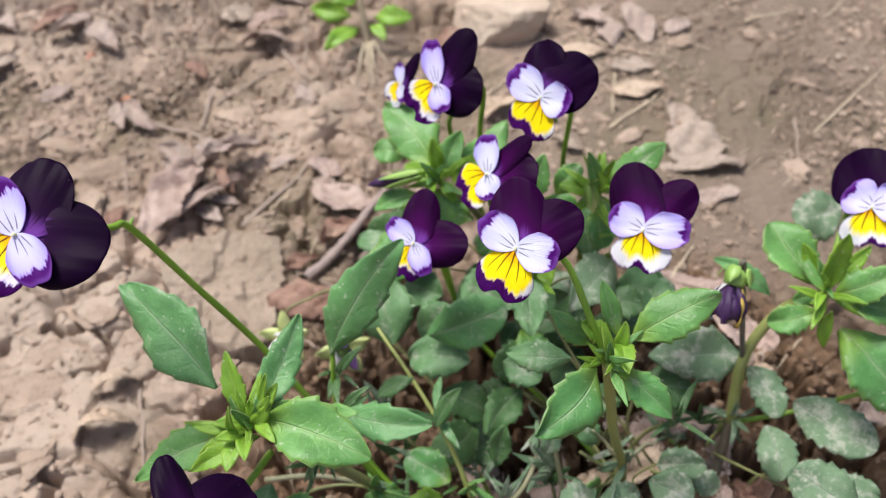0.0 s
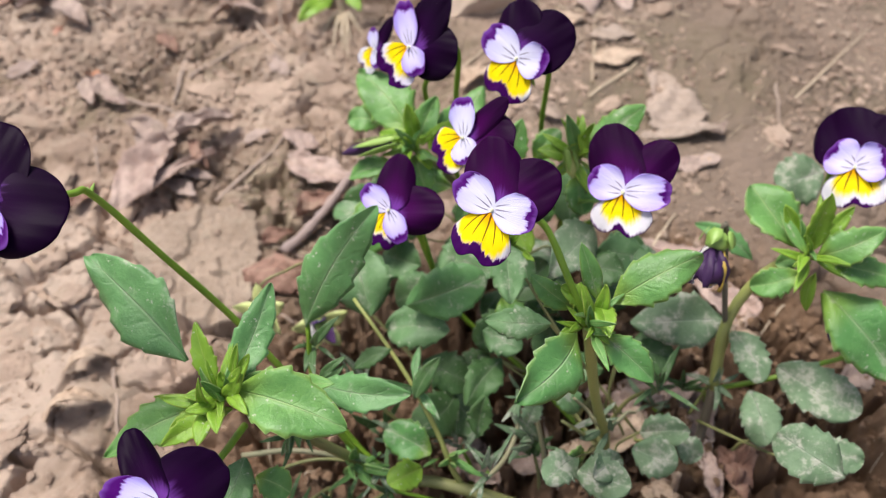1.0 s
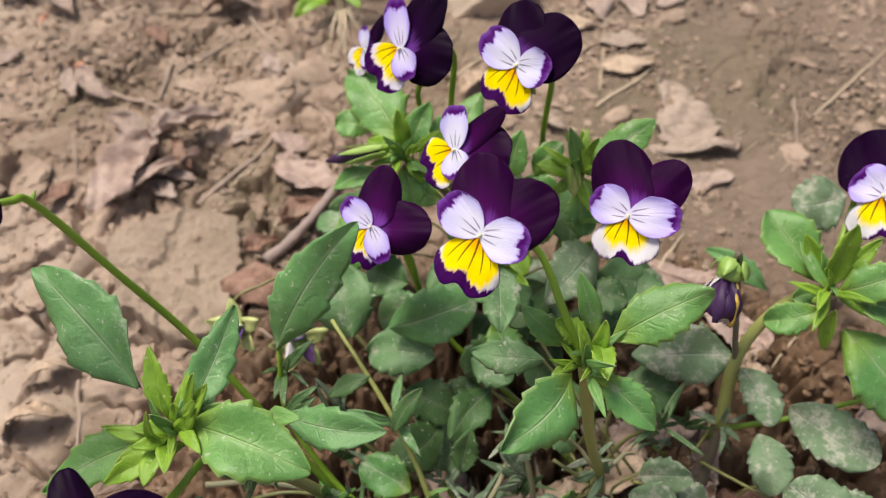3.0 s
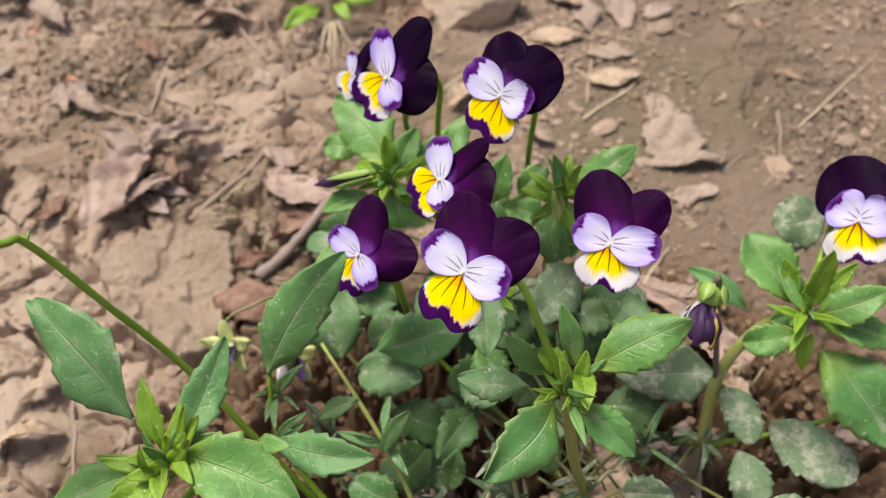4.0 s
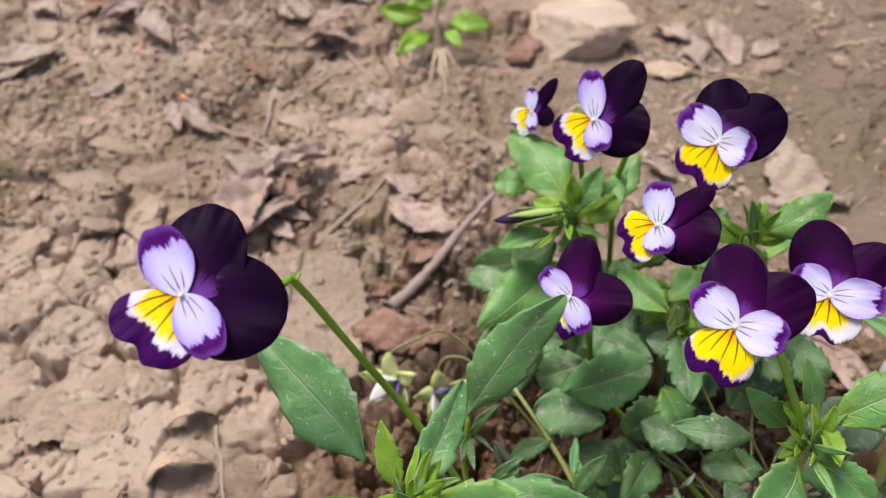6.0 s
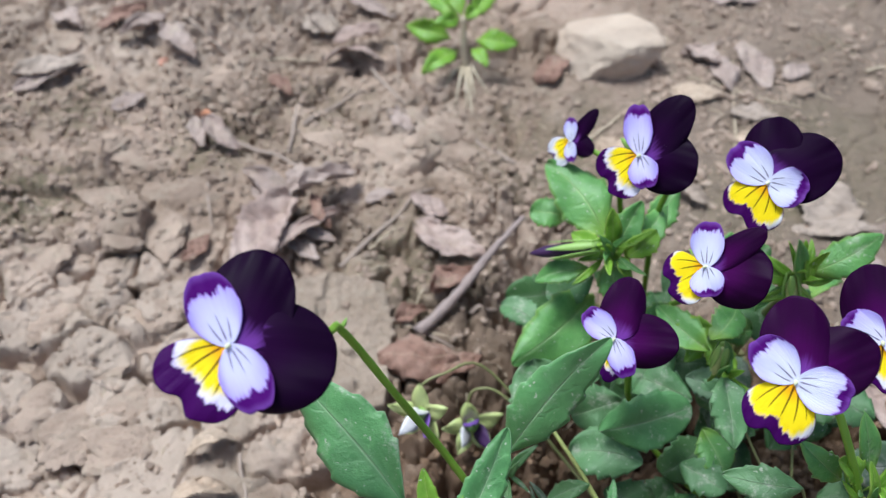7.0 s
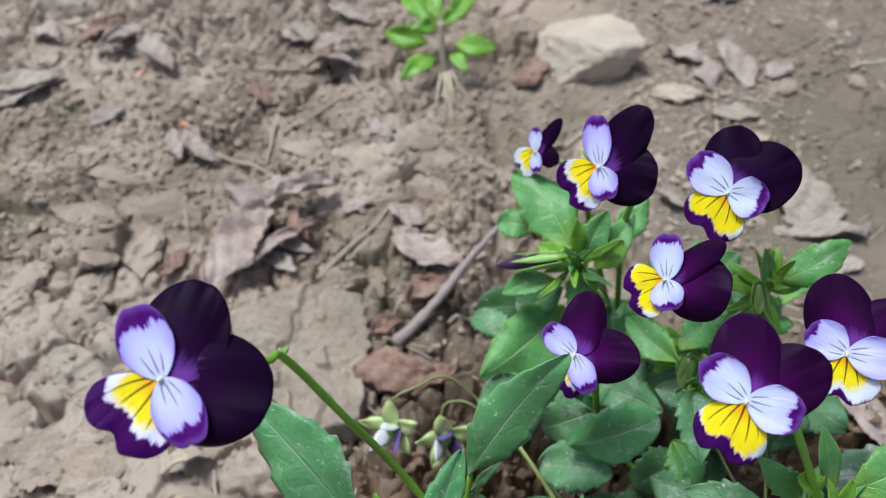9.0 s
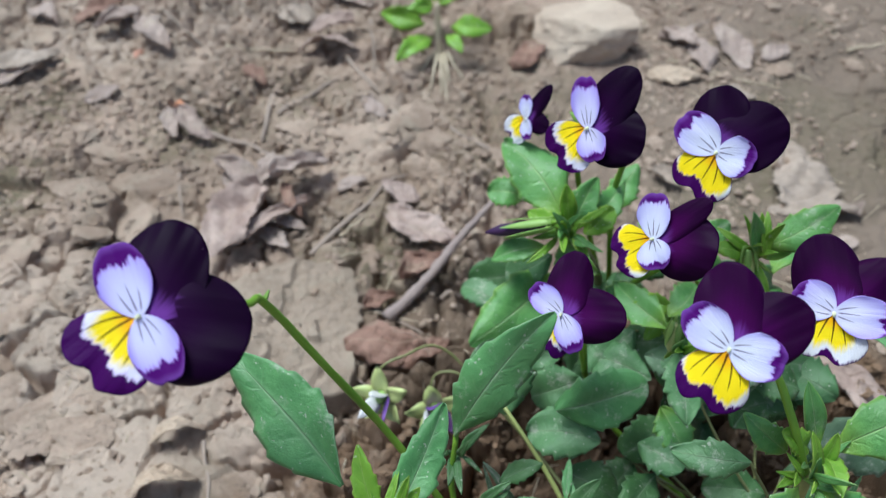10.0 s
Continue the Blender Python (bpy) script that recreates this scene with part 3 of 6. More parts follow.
def ground_height(x, y):
    x, y = np.asarray(x, float), np.asarray(y, float)
    wild = fractal(x, y, 9.0, 40, 3)
    lumpy = np.clip(ease(x, 0.14, -0.08) * 0.75 + ease(y, 0.34, 0.16) * 0.5 + (wild - 0.5) * 1.9, 0.04, 1.0)
    lumpy = np.where(np.hypot(x, y - 0.3) > 0.9, 0.5, lumpy)
    left = ease(x, 0.00, -0.08) * ease(y, 0.40, 0.28)
    under = ease(np.hypot((x - 0.060) * 0.75, y - 0.190), 0.120, 0.07)
    crumbly = np.maximum(lumpy * ease(fractal(x, y, 21.0, 63, 3), 0.47, 0.58), 0.75 * under)
    z = 0.012 * (fractal(x, y, 8.0, 3, 3) - 0.5) + (0.014 - 0.006 * left) * lumpy * (fractal(x, y, 24.0, 33, 2) - 0.45)
    z = z + (0.0060 - 0.0020 * left) * (fractal(x, y, 40.0, 11, 5, 0.56) - 0.5)
    z = z + (0.0012 + 0.0058 * crumbly * (1 - 0.85 * left)) * (fractal(x, y, 190.0, 21, 3, 0.65) - 0.5)
    big = np.maximum(ease(fractal(x, y, 13.0, 91, 2), 0.30, 0.46), left)
    z = z + lumpy * big * (0.0092 - 0.0032 * left) * blocks(x, y, 0.040, 51, 0.22) - lumpy * 0.003
    small = crumbly * (1 - 0.8 * left)
    z = z + small * 0.0044 * blocks(x, y, 0.012, 77, 0.25)
    z = z + (0.22 + crumbly) * (1 - 0.8 * left) * 0.0025 * blocks(x, y, 0.0062, 87, 0.3)
    z = z + (0.0006 + 0.0009 * lumpy) * flakes(x, y, 20.0, 171, 9.0) + 0.0005 * flakes(x, y, 60.0, 181, 6.0)
    z = z - 0.0125 * ease(lumpy, 0.30, 0.60) * ease(y, 0.38, 0.29) * cracks(x, y, 0.044, 131, 0.0042) - 0.0045 * small * cracks(x, y, 0.014, 151, 0.0026)
    z = z * (1 - 0.75 * ease(np.hypot(x + 0.116, y - 0.216), 0.036, 0.016))
    shade = ease(np.hypot((x - 0.070) * 0.75, y - 0.185), 0.105, 0.06)
    z = z - 0.016 * shade * cracks(x, y, 0.026, 211, 0.0085) - 0.006 * shade * ease(fractal(x, y, 30.0, 221, 3), 0.50, 0.62)
    return z * ease(np.hypot(x - 0.02, y - 0.34), 1.1, 0.42)


def spaced(lo, hi, fine):
    mid = np.arange(lo, hi, fine)
    grow = fine * np.cumsum(1.45 ** np.arange(1, 27))
    return np.concatenate([(lo - grow)[::-1], mid, mid[-1] + grow])


def build_ground():
    xs, ys = spaced(-0.32, 0.35, 0.0008), spaced(0.12, 0.58, 0.0008)
    gx, gy = np.meshgrid(xs, ys)
    gz = ground_height(gx, gy)
    n, m = gx.shape
    ids = np.arange(n * m, dtype=np.int32).reshape(n, m)
    faces = np.stack([ids[:-1, :-1], ids[:-1, 1:], ids[1:, 1:], ids[1:, :-1]], -1).reshape(-1, 4)
    mesh = bpy.data.meshes.new("ground")
    mesh.vertices.add(n * m)
    mesh.vertices.foreach_set("co", np.stack([gx, gy, gz], -1).reshape(-1).astype(np.float32))
    mesh.loops.add(faces.size)
    mesh.loops.foreach_set("vertex_index", faces.reshape(-1))
    mesh.polygons.add(len(faces))
    mesh.polygons.foreach_set("loop_start", np.arange(0, faces.size, 4, dtype=np.int32))
    mesh.update(calc_edges=True)
    mesh.validate()
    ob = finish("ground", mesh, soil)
    return tagged(ob, "dry cracked brown clay soil with lumps", "ground", "", "structure")


build_ground()


# ---- plants ----
def plant(root, label):
    ob = new("viola_plant")
    ob.location = (root[0], root[1], float(ground_height(root[0], root[1])))
    return tagged(ob, label, "flower plant", "viola plants")


def local(parent, p):
    return np.array(p, float) - np.array(parent.location)


EYE_SIDE = np.array((0.0, -0.5, 0.85))


def leaf(parent, base, tip, width, material, arch=0.06, fold=0.12, teeth=6):
    base, tip = local(parent, base), local(parent, tip)
    seed = int(abs(base[0] * 7919 + tip[1] * 6007 + tip[2] * 911) * 1e4) % 99991
    rng = np.random.default_rng(seed)
    axis = tip - base
    length = np.linalg.norm(axis)
    axis /= length
    nor = EYE_SIDE + 0.14 * rng.normal(size=3)
    nor -= axis * (nor @ axis)
    nor /= np.linalg.norm(nor)
    side = np.cross(axis, nor)
    n, m = (73, 13) if width > 0.006 else (17, 5)
    s = np.linspace(0, 1, n)
    w = np.linspace(-1, 1, m)
    slim = width / length
    broad = slim > 0.58
    peak = 0.50 if broad else rng.uniform(0.38, 0.46)
    rise, fall, blunt = (0.85, 2.1, 0.58) if broad else (1.10, 1.75, 0.86)
    prof = np.where(s < peak, np.sin(0.5 * math.pi * np.clip(s / peak, 0, 1)) ** rise, np.clip(1 - np.clip((s - peak) / (1 - peak), 0, 1) ** fall, 0, 1) ** blunt)
    prof = 0.07 + 0.93 * prof
    prof[-1] = 0.03
    tooth = np.zeros((n, 2))
    if width > 0.006:
        for j in (0, 1):
            ph = (s * (teeth + rng.uniform(-0.6, 0.6)) + rng.uniform(0, 1)) % 1.0
            saw = np.where(ph < 0.86, (ph / 0.86) ** 1.3, (1 - ph) / 0.14)
            deep = np.interp(s * teeth, np.arange(teeth + 2), rng.uniform(0.5, 1.2, teeth + 2))
            tooth[:, j] = (0.16 * saw * deep - 0.06) * ease(s, 0.10, 0.25) * ease(s, 0.92, 0.68)
    half = 0.5 * width
    pts = np.zeros((n, m, 3))
    bend = rng.uniform(-0.06, 0.06)
    wob = rng.uniform(0, 6.28, 4)
    for j, a in enumerate(w):
        edge = prof * half * (1 + tooth[:, 0 if a < 0 else 1] * (1 if abs(a) > 0.9 else 0.3) * (0.02 / max(width, 0.012)) ** 0.5)
        x = a * edge
        up = length * arch * 4 * s * (1 - s) + (fold + 0.10) * abs(a) * edge - 0.16 * a ** 4 * edge
        up = up + 0.03 * width * np.sin(5.0 * s + 2.5 * a + wob[3])
        up = up + 0.07 * width * abs(a) * np.sin(9.0 * s + wob[0 if a < 0 else 1]) - 0.03 * width * np.cos(3 * a + wob[2])
        sway = bend * length * 4 * s * (1 - s)
        pts[:, j] = base + np.outer(s * length, axis) + np.outer(x + sway, side) + np.outer(up, nor)
    ob = finish("leaf", sheet_mesh("leaf", pts, 0.00045), material, parent)
    if material in (old_shaded, aged, dusty, dusted) and width > 0.009 and np.hypot(base[0], base[1]) < 0.05 and rng.random() < 0.6:
        # the long leaf stalk down to the crown
        crown = np.array((0.0, 0.0, 0.008)) + 0.006 * np.array((rng.normal(), rng.normal(), 0.3))
        low = base * 0.5 - axis * 0.12 * length
        low[2] = max(0.008, base[2] * 0.6)
        finish("leaf_stalk", tube_mesh("leaf_stalk", [base + axis * 0.02 * length, low, crown], [0.0004, 0.00055], 14, 7), stem_olive if rng.random() < 0.7 else stem_pale, parent)
    return ob


def stalk(parent, name, points, r0, r1, material, n=16):
    return finish(name, tube_mesh(name, [local(parent, p) for p in points], [r0, r1], n, 9, 0.03), material, parent)


# petal outlines: how narrow the claw is, how far the end rounds off, its evenness, how deep its notch
SHAPES = {"upper": (0.22, 0.58, 2.0, 0.0), "side": (0.14, 0.50, 2.1, 0.03), "lip": (0.08, 0.44, 2.3, 0.15)}
# how straight the petal's sides run out from the claw, and how uneven its rim is
SIDES = {"upper": (0.62, 0.006), "side": (0.80, 0.010), "lip": (0.95, 0.014)}


def petal(owner, kind, angle, length, width, frame3, material, lift, bow, seed):
    x3, y3, z3 = frame3
    rng = np.random.default_rng(seed)
    claw, drop, even, notch = SHAPES[kind]
    flare, uneven = SIDES[kind]
    n, m = 32, 41
    s, w = np.linspace(0, 1, n), np.sin(np.linspace(-0.5, 0.5, m) * math.pi)
    a = radians(angle)
    ax = x3 * math.sin(a) + y3 * math.cos(a)
    sd = np.cross(z3, ax) * -1.0
    length, width = length * 0.001 * 1.01, width * 0.001 * (1.1 if kind == "upper" else 1.03)
    prof = claw + (1 - claw) * (1 - (1 - s) ** 2) ** flare
    ph = rng.uniform(0, 6.28, 6)
    pts = np.zeros((n, m, 3))
    for j, q in enumerate(w):
        reach = 1.0 - notch * math.exp(-((q - 0.08) / 0.24) ** 2) - drop * (1 - math.sqrt(max(0.0, 1 - abs(q) ** even)))
        run = s * length * reach * (1 + uneven * math.sin(5 * q + ph[0]) + 0.5 * uneven * math.sin(13 * q + ph[4]))
        x = q * prof * 0.5 * width * (1 + uneven * np.sin(7 * s + ph[1]))
        z = lift + bow * s ** 2 * length + 0.06 * width * (q * q) * s * {"upper": -1.3, "side": 1.3, "lip": -0.7}[kind]
        z = z + 0.026 * width * s * np.sin(4.2 * q + ph[2] + 3 * s) + 0.028 * width * np.cos(6 * s + ph[3]) * s * q
        z = z + 0.016 * width * s ** 4 * math.sin(9 * q + ph[4]) + 0.006 * width * s ** 3 * math.sin(21 * q + ph[5])
        z = z - 0.05 * length * s ** 5 * (0.6 + 0.4 * math.sin(3 * q + ph[5]))
        pts[:, j] = np.outer(run, ax) + np.outer(x, sd) + np.outer(z, z3)
    return finish("petal", sheet_mesh("petal", pts, 0.00022), material, owner)


def flower(parent, throat, face, up, petals, side_mat, lip_mat, stalk_points, seed, top_mat):
    """petals: upper two, side two, lip; each its angle from the top, its length and width in mm."""
    z3 = np.array(face) / np.linalg.norm(face)
    y3 = np.array(up) - z3 * (np.array(up) @ z3)
    y3 /= np.linalg.norm(y3)
    x3 = np.cross(y3, z3)
    size = petals[0][1] * 0.001
    # the throat: a short white beak with a hollow behind it
    c = local(parent, throat)
    down = radians(petals[4][0])
    lipdir = x3 * math.sin(down) + y3 * math.cos(down)
    pts = [z3 * -0.10 * size, z3 * 0.04 * size + lipdir * 0.01 * size, z3 * 0.06 * size + lipdir * 0.05 * size]
    fl = finish("flower", tube_mesh("flower", pts, [0.022 * size, 0.026 * size, 0.010 * size], 8, 10), throat_mat, parent, "open viola flower in purple, lilac and yellow")
    fl.location = c
    f3 = (x3, y3, z3)
    petal(fl, "upper", *petals[0], f3, top_mat, -0.022 * size, -0.02, seed + 1)
    petal(fl, "upper", *petals[1], f3, top_mat, -0.045 * size, -0.03, seed + 2)
    petal(fl, "side", *petals[2], f3, side_mat, 0.012 * size, 0.05, seed + 3)
    petal(fl, "side", *petals[3], f3, side_mat, 0.022 * size, 0.06, seed + 4)
    petal(fl, "lip", *petals[4], f3, lip_mat, 0.0, 0.015, seed + 5)
    # green sepals and spur behind
    for k in range(5):
        ang = 2 * math.pi * k / 5 + 0.3
        d = x3 * math.sin(ang) + y3 * math.cos(ang)
        g = np.array([[d * (0.05 + 0.42 * t) * size + np.cross(z3, d) * q * 0.075 * size * math.sin(math.pi * min(1, 0.15 + t * 0.85)) - z3 * (0.16 + 0.12 * t) * size
                       for q in (-1, 0, 1)] for t in np.linspace(0, 1, 7)])
        finish("sepal", sheet_mesh("sepal", g, 0.0003), sepal_green, fl)
    if stalk_points:
        neck = np.array(throat) - z3 * 0.17 * size
        stalk(parent, "flower_stalk", [neck, neck - z3 * 0.12 * size + (np.array(stalk_points[0]) - neck) * 0.12, *stalk_points], 0.0008, 0.0011, stalk_green, 30)
    return fl


p1 = plant((0.0655, 0.1501), "sprawling viola plant with purple and yellow flowers and toothed leaves")
p2 = plant((0.0883, 0.1733), "upright viola plant with purple, white and yellow flowers on dry soil")
p3 = plant((0.0500, 0.2750), "viola plant with turned purple and yellow flowers and a nodding bud")
p4 = plant((0.0850, 0.2650), "viola plant with tall purple and yellow flowers and a green bud")
p5 = plant((0.1224, 0.1743), "viola plant with dusty lower leaves and a withered flower")

# stems
stalk(p1, "stem", [(0.0655, 0.1501, -0.003), (0.0459, 0.1525, 0.011), (0.0269, 0.1579, 0.015), (0.0097, 0.1600, 0.019), (-0.0065, 0.1605, 0.040), (-0.0200, 0.1540, 0.072), (-0.0269, 0.1483, 0.096)], 0.0024, 0.0015, stem_olive, 26)
stalk(p1, "stem", [(0.0110, 0.1600, 0.018), (0.000, 0.168, 0.026), (-0.0115, 0.179, 0.048), (-0.0105, 0.187, 0.0735)], 0.0012, 0.0008, stalk_green)
stalk(p2, "stem", [(0.0883, 0.1733, -0.003), (0.0830, 0.1640, 0.032), (0.0770, 0.1612, 0.060), (0.0717, 0.1598, 0.100)], 0.0014, 0.0017, stem_pale)
stalk(p2, "stem", [(0.0870, 0.1750, -0.003), (0.062, 0.200, 0.014), (0.036, 0.213, 0.042), (0.0245, 0.2150, 0.0870)], 0.0012, 0.0008, stalk_green)
stalk(p2, "stem", [(0.0400, 0.1540, -0.003), (0.0320, 0.1590, 0.020), (0.0270, 0.1670, 0.036), (0.0210, 0.1750, 0.050), (0.0130, 0.1860, 0.060), (0.0030, 0.2010, 0.066)], 0.0011, 0.0006, stem_pale, 26)
stalk(p3, "stem", [(0.0500, 0.2750, -0.003), (0.043, 0.272, 0.040), (0.0263, 0.2526, 0.084)], 0.0019, 0.0014, stem_olive)
stalk(p4, "stem", [(0.0850, 0.2650, -0.003), (0.085, 0.256, 0.040), (0.0817, 0.2378, 0.088)], 0.0019, 0.0014, stem_olive)
stalk(p5, "stem", [(0.1224, 0.1743, -0.003), (0.1240, 0.1785, 0.012), (0.1255, 0.1823, 0.025)], 0.0017, 0.0019, stem_dark)
stalk(p5, "stem", [(0.1254, 0.1820, 0.0240), (0.1280, 0.1925, 0.0455), (0.1350, 0.1985, 0.0585), (0.1430, 0.2000, 0.0690), (0.1501, 0.1976, 0.076)], 0.0020, 0.0016, stem_pale, 24)

for way in ([(0.0830, 0.1632, 0.033), (0.0870, 0.1640, 0.0385), (0.0905, 0.1672, 0.0375), (0.0940, 0.1690, 0.034)], [(0.0826, 0.1634, 0.034), (0.0790, 0.1636, 0.040), (0.0765, 0.1660, 0.0435), (0.0720, 0.1668, 0.050)]):
    stalk(p2, "shoot", way, 0.0008, 0.0005, shoot_dusty, 16)

# flowers
flower(p1, (-0.0700, 0.1633, 0.1593), (0.1050, -0.4624, 0.8804), (-0.0056, 0.8850, 0.4655),
    [(19, 20.0, 16.6), (101, 20.6, 20.2), (-25, 15.3, 10.0), (151, 14.3, 9.2), (-141, 15.2, 18.0)],
       side_margin, lip_dark, ((-0.0535, 0.1730, 0.1500), (-0.0507, 0.1772, 0.1452), (-0.0411, 0.1775, 0.1216), (-0.0301, 0.1772, 0.0955), (-0.0185, 0.1715, 0.0740), (0.0050, 0.1605, 0.0220)), 3, velvet)
flower(p1, (-0.0342, 0.1119, 0.1107), (0.4461, -0.0338, 0.8943), (-0.2728, 0.9466, 0.1719),
    [(-10, 19.6, 9.0), (62, 19.2, 16.4), (-66, 12.8, 8.2), (145, 11.9, 8.0), (-141, 12.8, 14.6)],
       side_margin, lip_dark, ((-0.0300, 0.1300, 0.090), (-0.0250, 0.1480, 0.080)), 13, velvet)
flower(p2, (0.0470, 0.1694, 0.1376), (-0.3035, -0.5862, 0.7511), (0.0585, 0.7754, 0.6288),
    [(-1, 18.2, 14.0), (61, 18.2, 14.5), (-47, 12.1, 9.3), (104, 11.6, 9.7), (-156, 14.0, 15.3)],
       side_white, lip_white, ((0.0606, 0.1761, 0.124), (0.0668, 0.1653, 0.112), (0.0717, 0.1600, 0.099)), 23, velvet_rich)
flower(p4, (0.0884, 0.2014, 0.1072), (-0.3856, -0.5866, 0.7122), (0.0490, 0.7578, 0.6506),
    [(-12, 20.8, 16.1), (49, 19.7, 13.5), (-59, 11.4, 10.6), (96, 14.4, 10.6), (-172, 13.4, 18.0)],
       side_spot, lip_pale, ((0.0930, 0.2150, 0.085), (0.0850, 0.2400, 0.050)), 33, velvet_rich)
flower(p3, (0.0427, 0.2193, 0.1171), (-0.5897, -0.5030, 0.6318), (0.0362, 0.7651, 0.6429),
    [(57, 18.0, 7.5), (105, 17.2, 16.9), (4, 12.4, 8.9), (171, 8.5, 9.1), (-116, 12.9, 15.3)],
       side_white, lip_white, ((0.0530, 0.2290, 0.098), (0.0500, 0.2600, 0.045)), 43, velvet_rich)
flower(p3, (0.0282, 0.2534, 0.1267), (-0.5057, -0.6220, 0.5978), (-0.0220, 0.7020, 0.7118),
    [(42, 20.7, 12.8), (111, 16.6, 16.5), (-2, 14.8, 8.2), (166, 10.0, 8.6), (-127, 14.2, 16.1)],
       side_lilac, lip_purple, ((0.0433, 0.2590, 0.120), (0.0424, 0.2663, 0.085), (0.0500, 0.2740, 0.020)), 53, velvet)
flower(p4, (0.0608, 0.2388, 0.1301), (-0.4805, -0.6148, 0.6254), (-0.0083, 0.7163, 0.6978),
    [(65, 19.1, 17.4), (5, 17.9, 15.8), (-43, 13.8, 11.0), (108, 10.6, 10.7), (-146, 13.6, 17.4)],
       side_white, lip_white, ((0.0720, 0.2474, 0.120), (0.0736, 0.2654, 0.070), (0.0840, 0.2655, 0.020)), 63, velvet)
flower(p2, (0.0183, 0.2066, 0.1015), (-0.2633, -0.6106, 0.7469), (0.0525, 0.7640, 0.6431),
    [(13, 17.4, 11.3), (93, 17.1, 13.9), (-49, 11.0, 7.6), (157, 11.3, 7.1), (-164, 12.4, 10.2)],
       side_lilac, lip_purple, ((0.0255, 0.2145, 0.0900), (0.0300, 0.2145, 0.0600)), 73, velvet_rich)
flower(p5, (0.1654, 0.2151, 0.0965), (-0.5605, -0.4732, 0.6797), (0.0795, 0.7862, 0.6128),
    [(-11, 19.3, 21.3), (44, 18.2, 21.3), (-48, 9.7, 12.2), (82, 10.0, 12.2), (180, 13.6, 20.8)],
       side_spot, lip_pale, ((0.1640, 0.2241, 0.088), (0.1501, 0.1980, 0.075)), 83, velvet)
flower(p3, (0.0141, 0.2865, 0.1029), (-0.6862, -0.5296, 0.4986), (-0.0366, 0.7098, 0.7035),
    [(47, 14.0, 5.7), (116, 9.0, 6.8), (7, 8.0, 5.1), (176, 7.1, 4.9), (-122, 10.2, 10.2)],
       side_white, lip_pale, ((0.0318, 0.2731, 0.100), (0.0319, 0.2758, 0.085), (0.0460, 0.2745, 0.030)), 93, velvet)


def calyx(parent, a, b, r, material, sepals=5, name="bud"):
    """A closed or spent flower: a swollen body between a and b with pointed sepals round it."""
    a, b = local(parent, a), local(parent, b)
    d = b - a
    ln = np.linalg.norm(d)
    d /= ln
    body = finish(name, tube_mesh(name, [a, a + d * 0.35 * ln, a + d * 0.75 * ln, b], [0.4 * r, r, 0.85 * r, 0.12 * r], 14, 10, 0.03, 3), material, parent)
    e1 = np.cross(d, (0.2, 0.3, 0.9))
    e1 /= np.linalg.norm(e1)
    e2 = np.cross(d, e1)
    for k in range(sepals):
        an = 2 * math.pi * k / sepals
        o = e1 * math.cos(an) + e2 * math.sin(an)
        t_ = np.cross(d, o)
        g = np.array([[a + d * ln * (-0.12 + 0.82 * s) + o * r * (0.9 + 0.5 * s * s + 0.25 * math.sin(3 * s)) + t_ * q * r * 0.55 * math.sin(math.pi * min(1, 0.2 + 0.8 * s))
                       for q in (-1, 0, 1)] for s in np.linspace(0, 1, 8)])
        finish("sepal", sheet_mesh("sepal", g, 0.0003), sepal_green, body)
    return body


def withered(parent, top, bottom, spread, mats, seed):
    """A spent flower that hangs, its petals shrunk and crumpled."""
    rng = np.random.default_rng(seed)
    top, bottom = np.array(top), np.array(bottom)
    mid = top + (bottom - top) * 0.36
    body = calyx(parent, top, mid, spread * 0.32, sepal_green, 5, "withered_flower")
    tagged(body, "withered viola flower with crumpled petals")
    d = bottom - mid
    ln = np.linalg.norm(d)
    e1 = np.cross(d / ln, (0.3, 0.8, 0.5))
    e1 /= np.linalg.norm(e1)
    e2 = np.cross(d / ln, e1)
    for k, mat_ in enumerate(mats):
        an = 2 * math.pi * k / len(mats) + rng.uniform(-0.3, 0.3)
        o = e1 * math.cos(an) + e2 * math.sin(an)
        t_ = np.cross(d / ln, o)
        g = np.zeros((12, 9, 3))
        ph = rng.uniform(0, 6, 3)
        for i, s in enumerate(np.linspace(0, 1, 12)):
            for j, q in enumerate(np.linspace(-1, 1, 9)):
                rad = spread * (0.2 + 0.28 * math.sin(2.4 * s)) * (1 - 0.35 * q * q) + 0.05 * spread * math.sin(7 * s + 5 * q + ph[0])
                g[i, j] = local(parent, mid) - d * 0.1 + d * s * (0.95 + 0.1 * math.sin(3 * q + ph[1])) + o * rad + t_ * q * spread * 0.40 * (0.4 + 0.6 * math.sin(2.6 * s)) + e1 * 0.04 * spread * math.sin(9 * q + ph[2])
        finish("petal", sheet_mesh("petal", g, 0.00025), mat_, body)
    return body


# buds and spent flowers
calyx(p3, (0.0185, 0.2506, 0.0900), (-0.0001, 0.2547, 0.0820), 0.0022, wither_dark)
stalk(p3, "flower_stalk", [(0.0190, 0.2505, 0.0902), (0.0235, 0.2500, 0.0915), (0.0262, 0.2522, 0.084)], 0.0007, 0.0009, stalk_green)
calyx(p4, (0.0786, 0.2369, 0.0916), (0.0796, 0.2326, 0.0830), 0.0020, sepal_pale)
calyx(p4, (0.0540, 0.2150, 0.0850), (0.0530, 0.2120, 0.0750), 0.0019, sepal_pale)
withered(p5, (0.1212, 0.2012, 0.0860), (0.1145, 0.1885, 0.0735), 0.0125, (wither_yellow, wither_dark, wither_dark, wither_pale, wither_pale), 4)
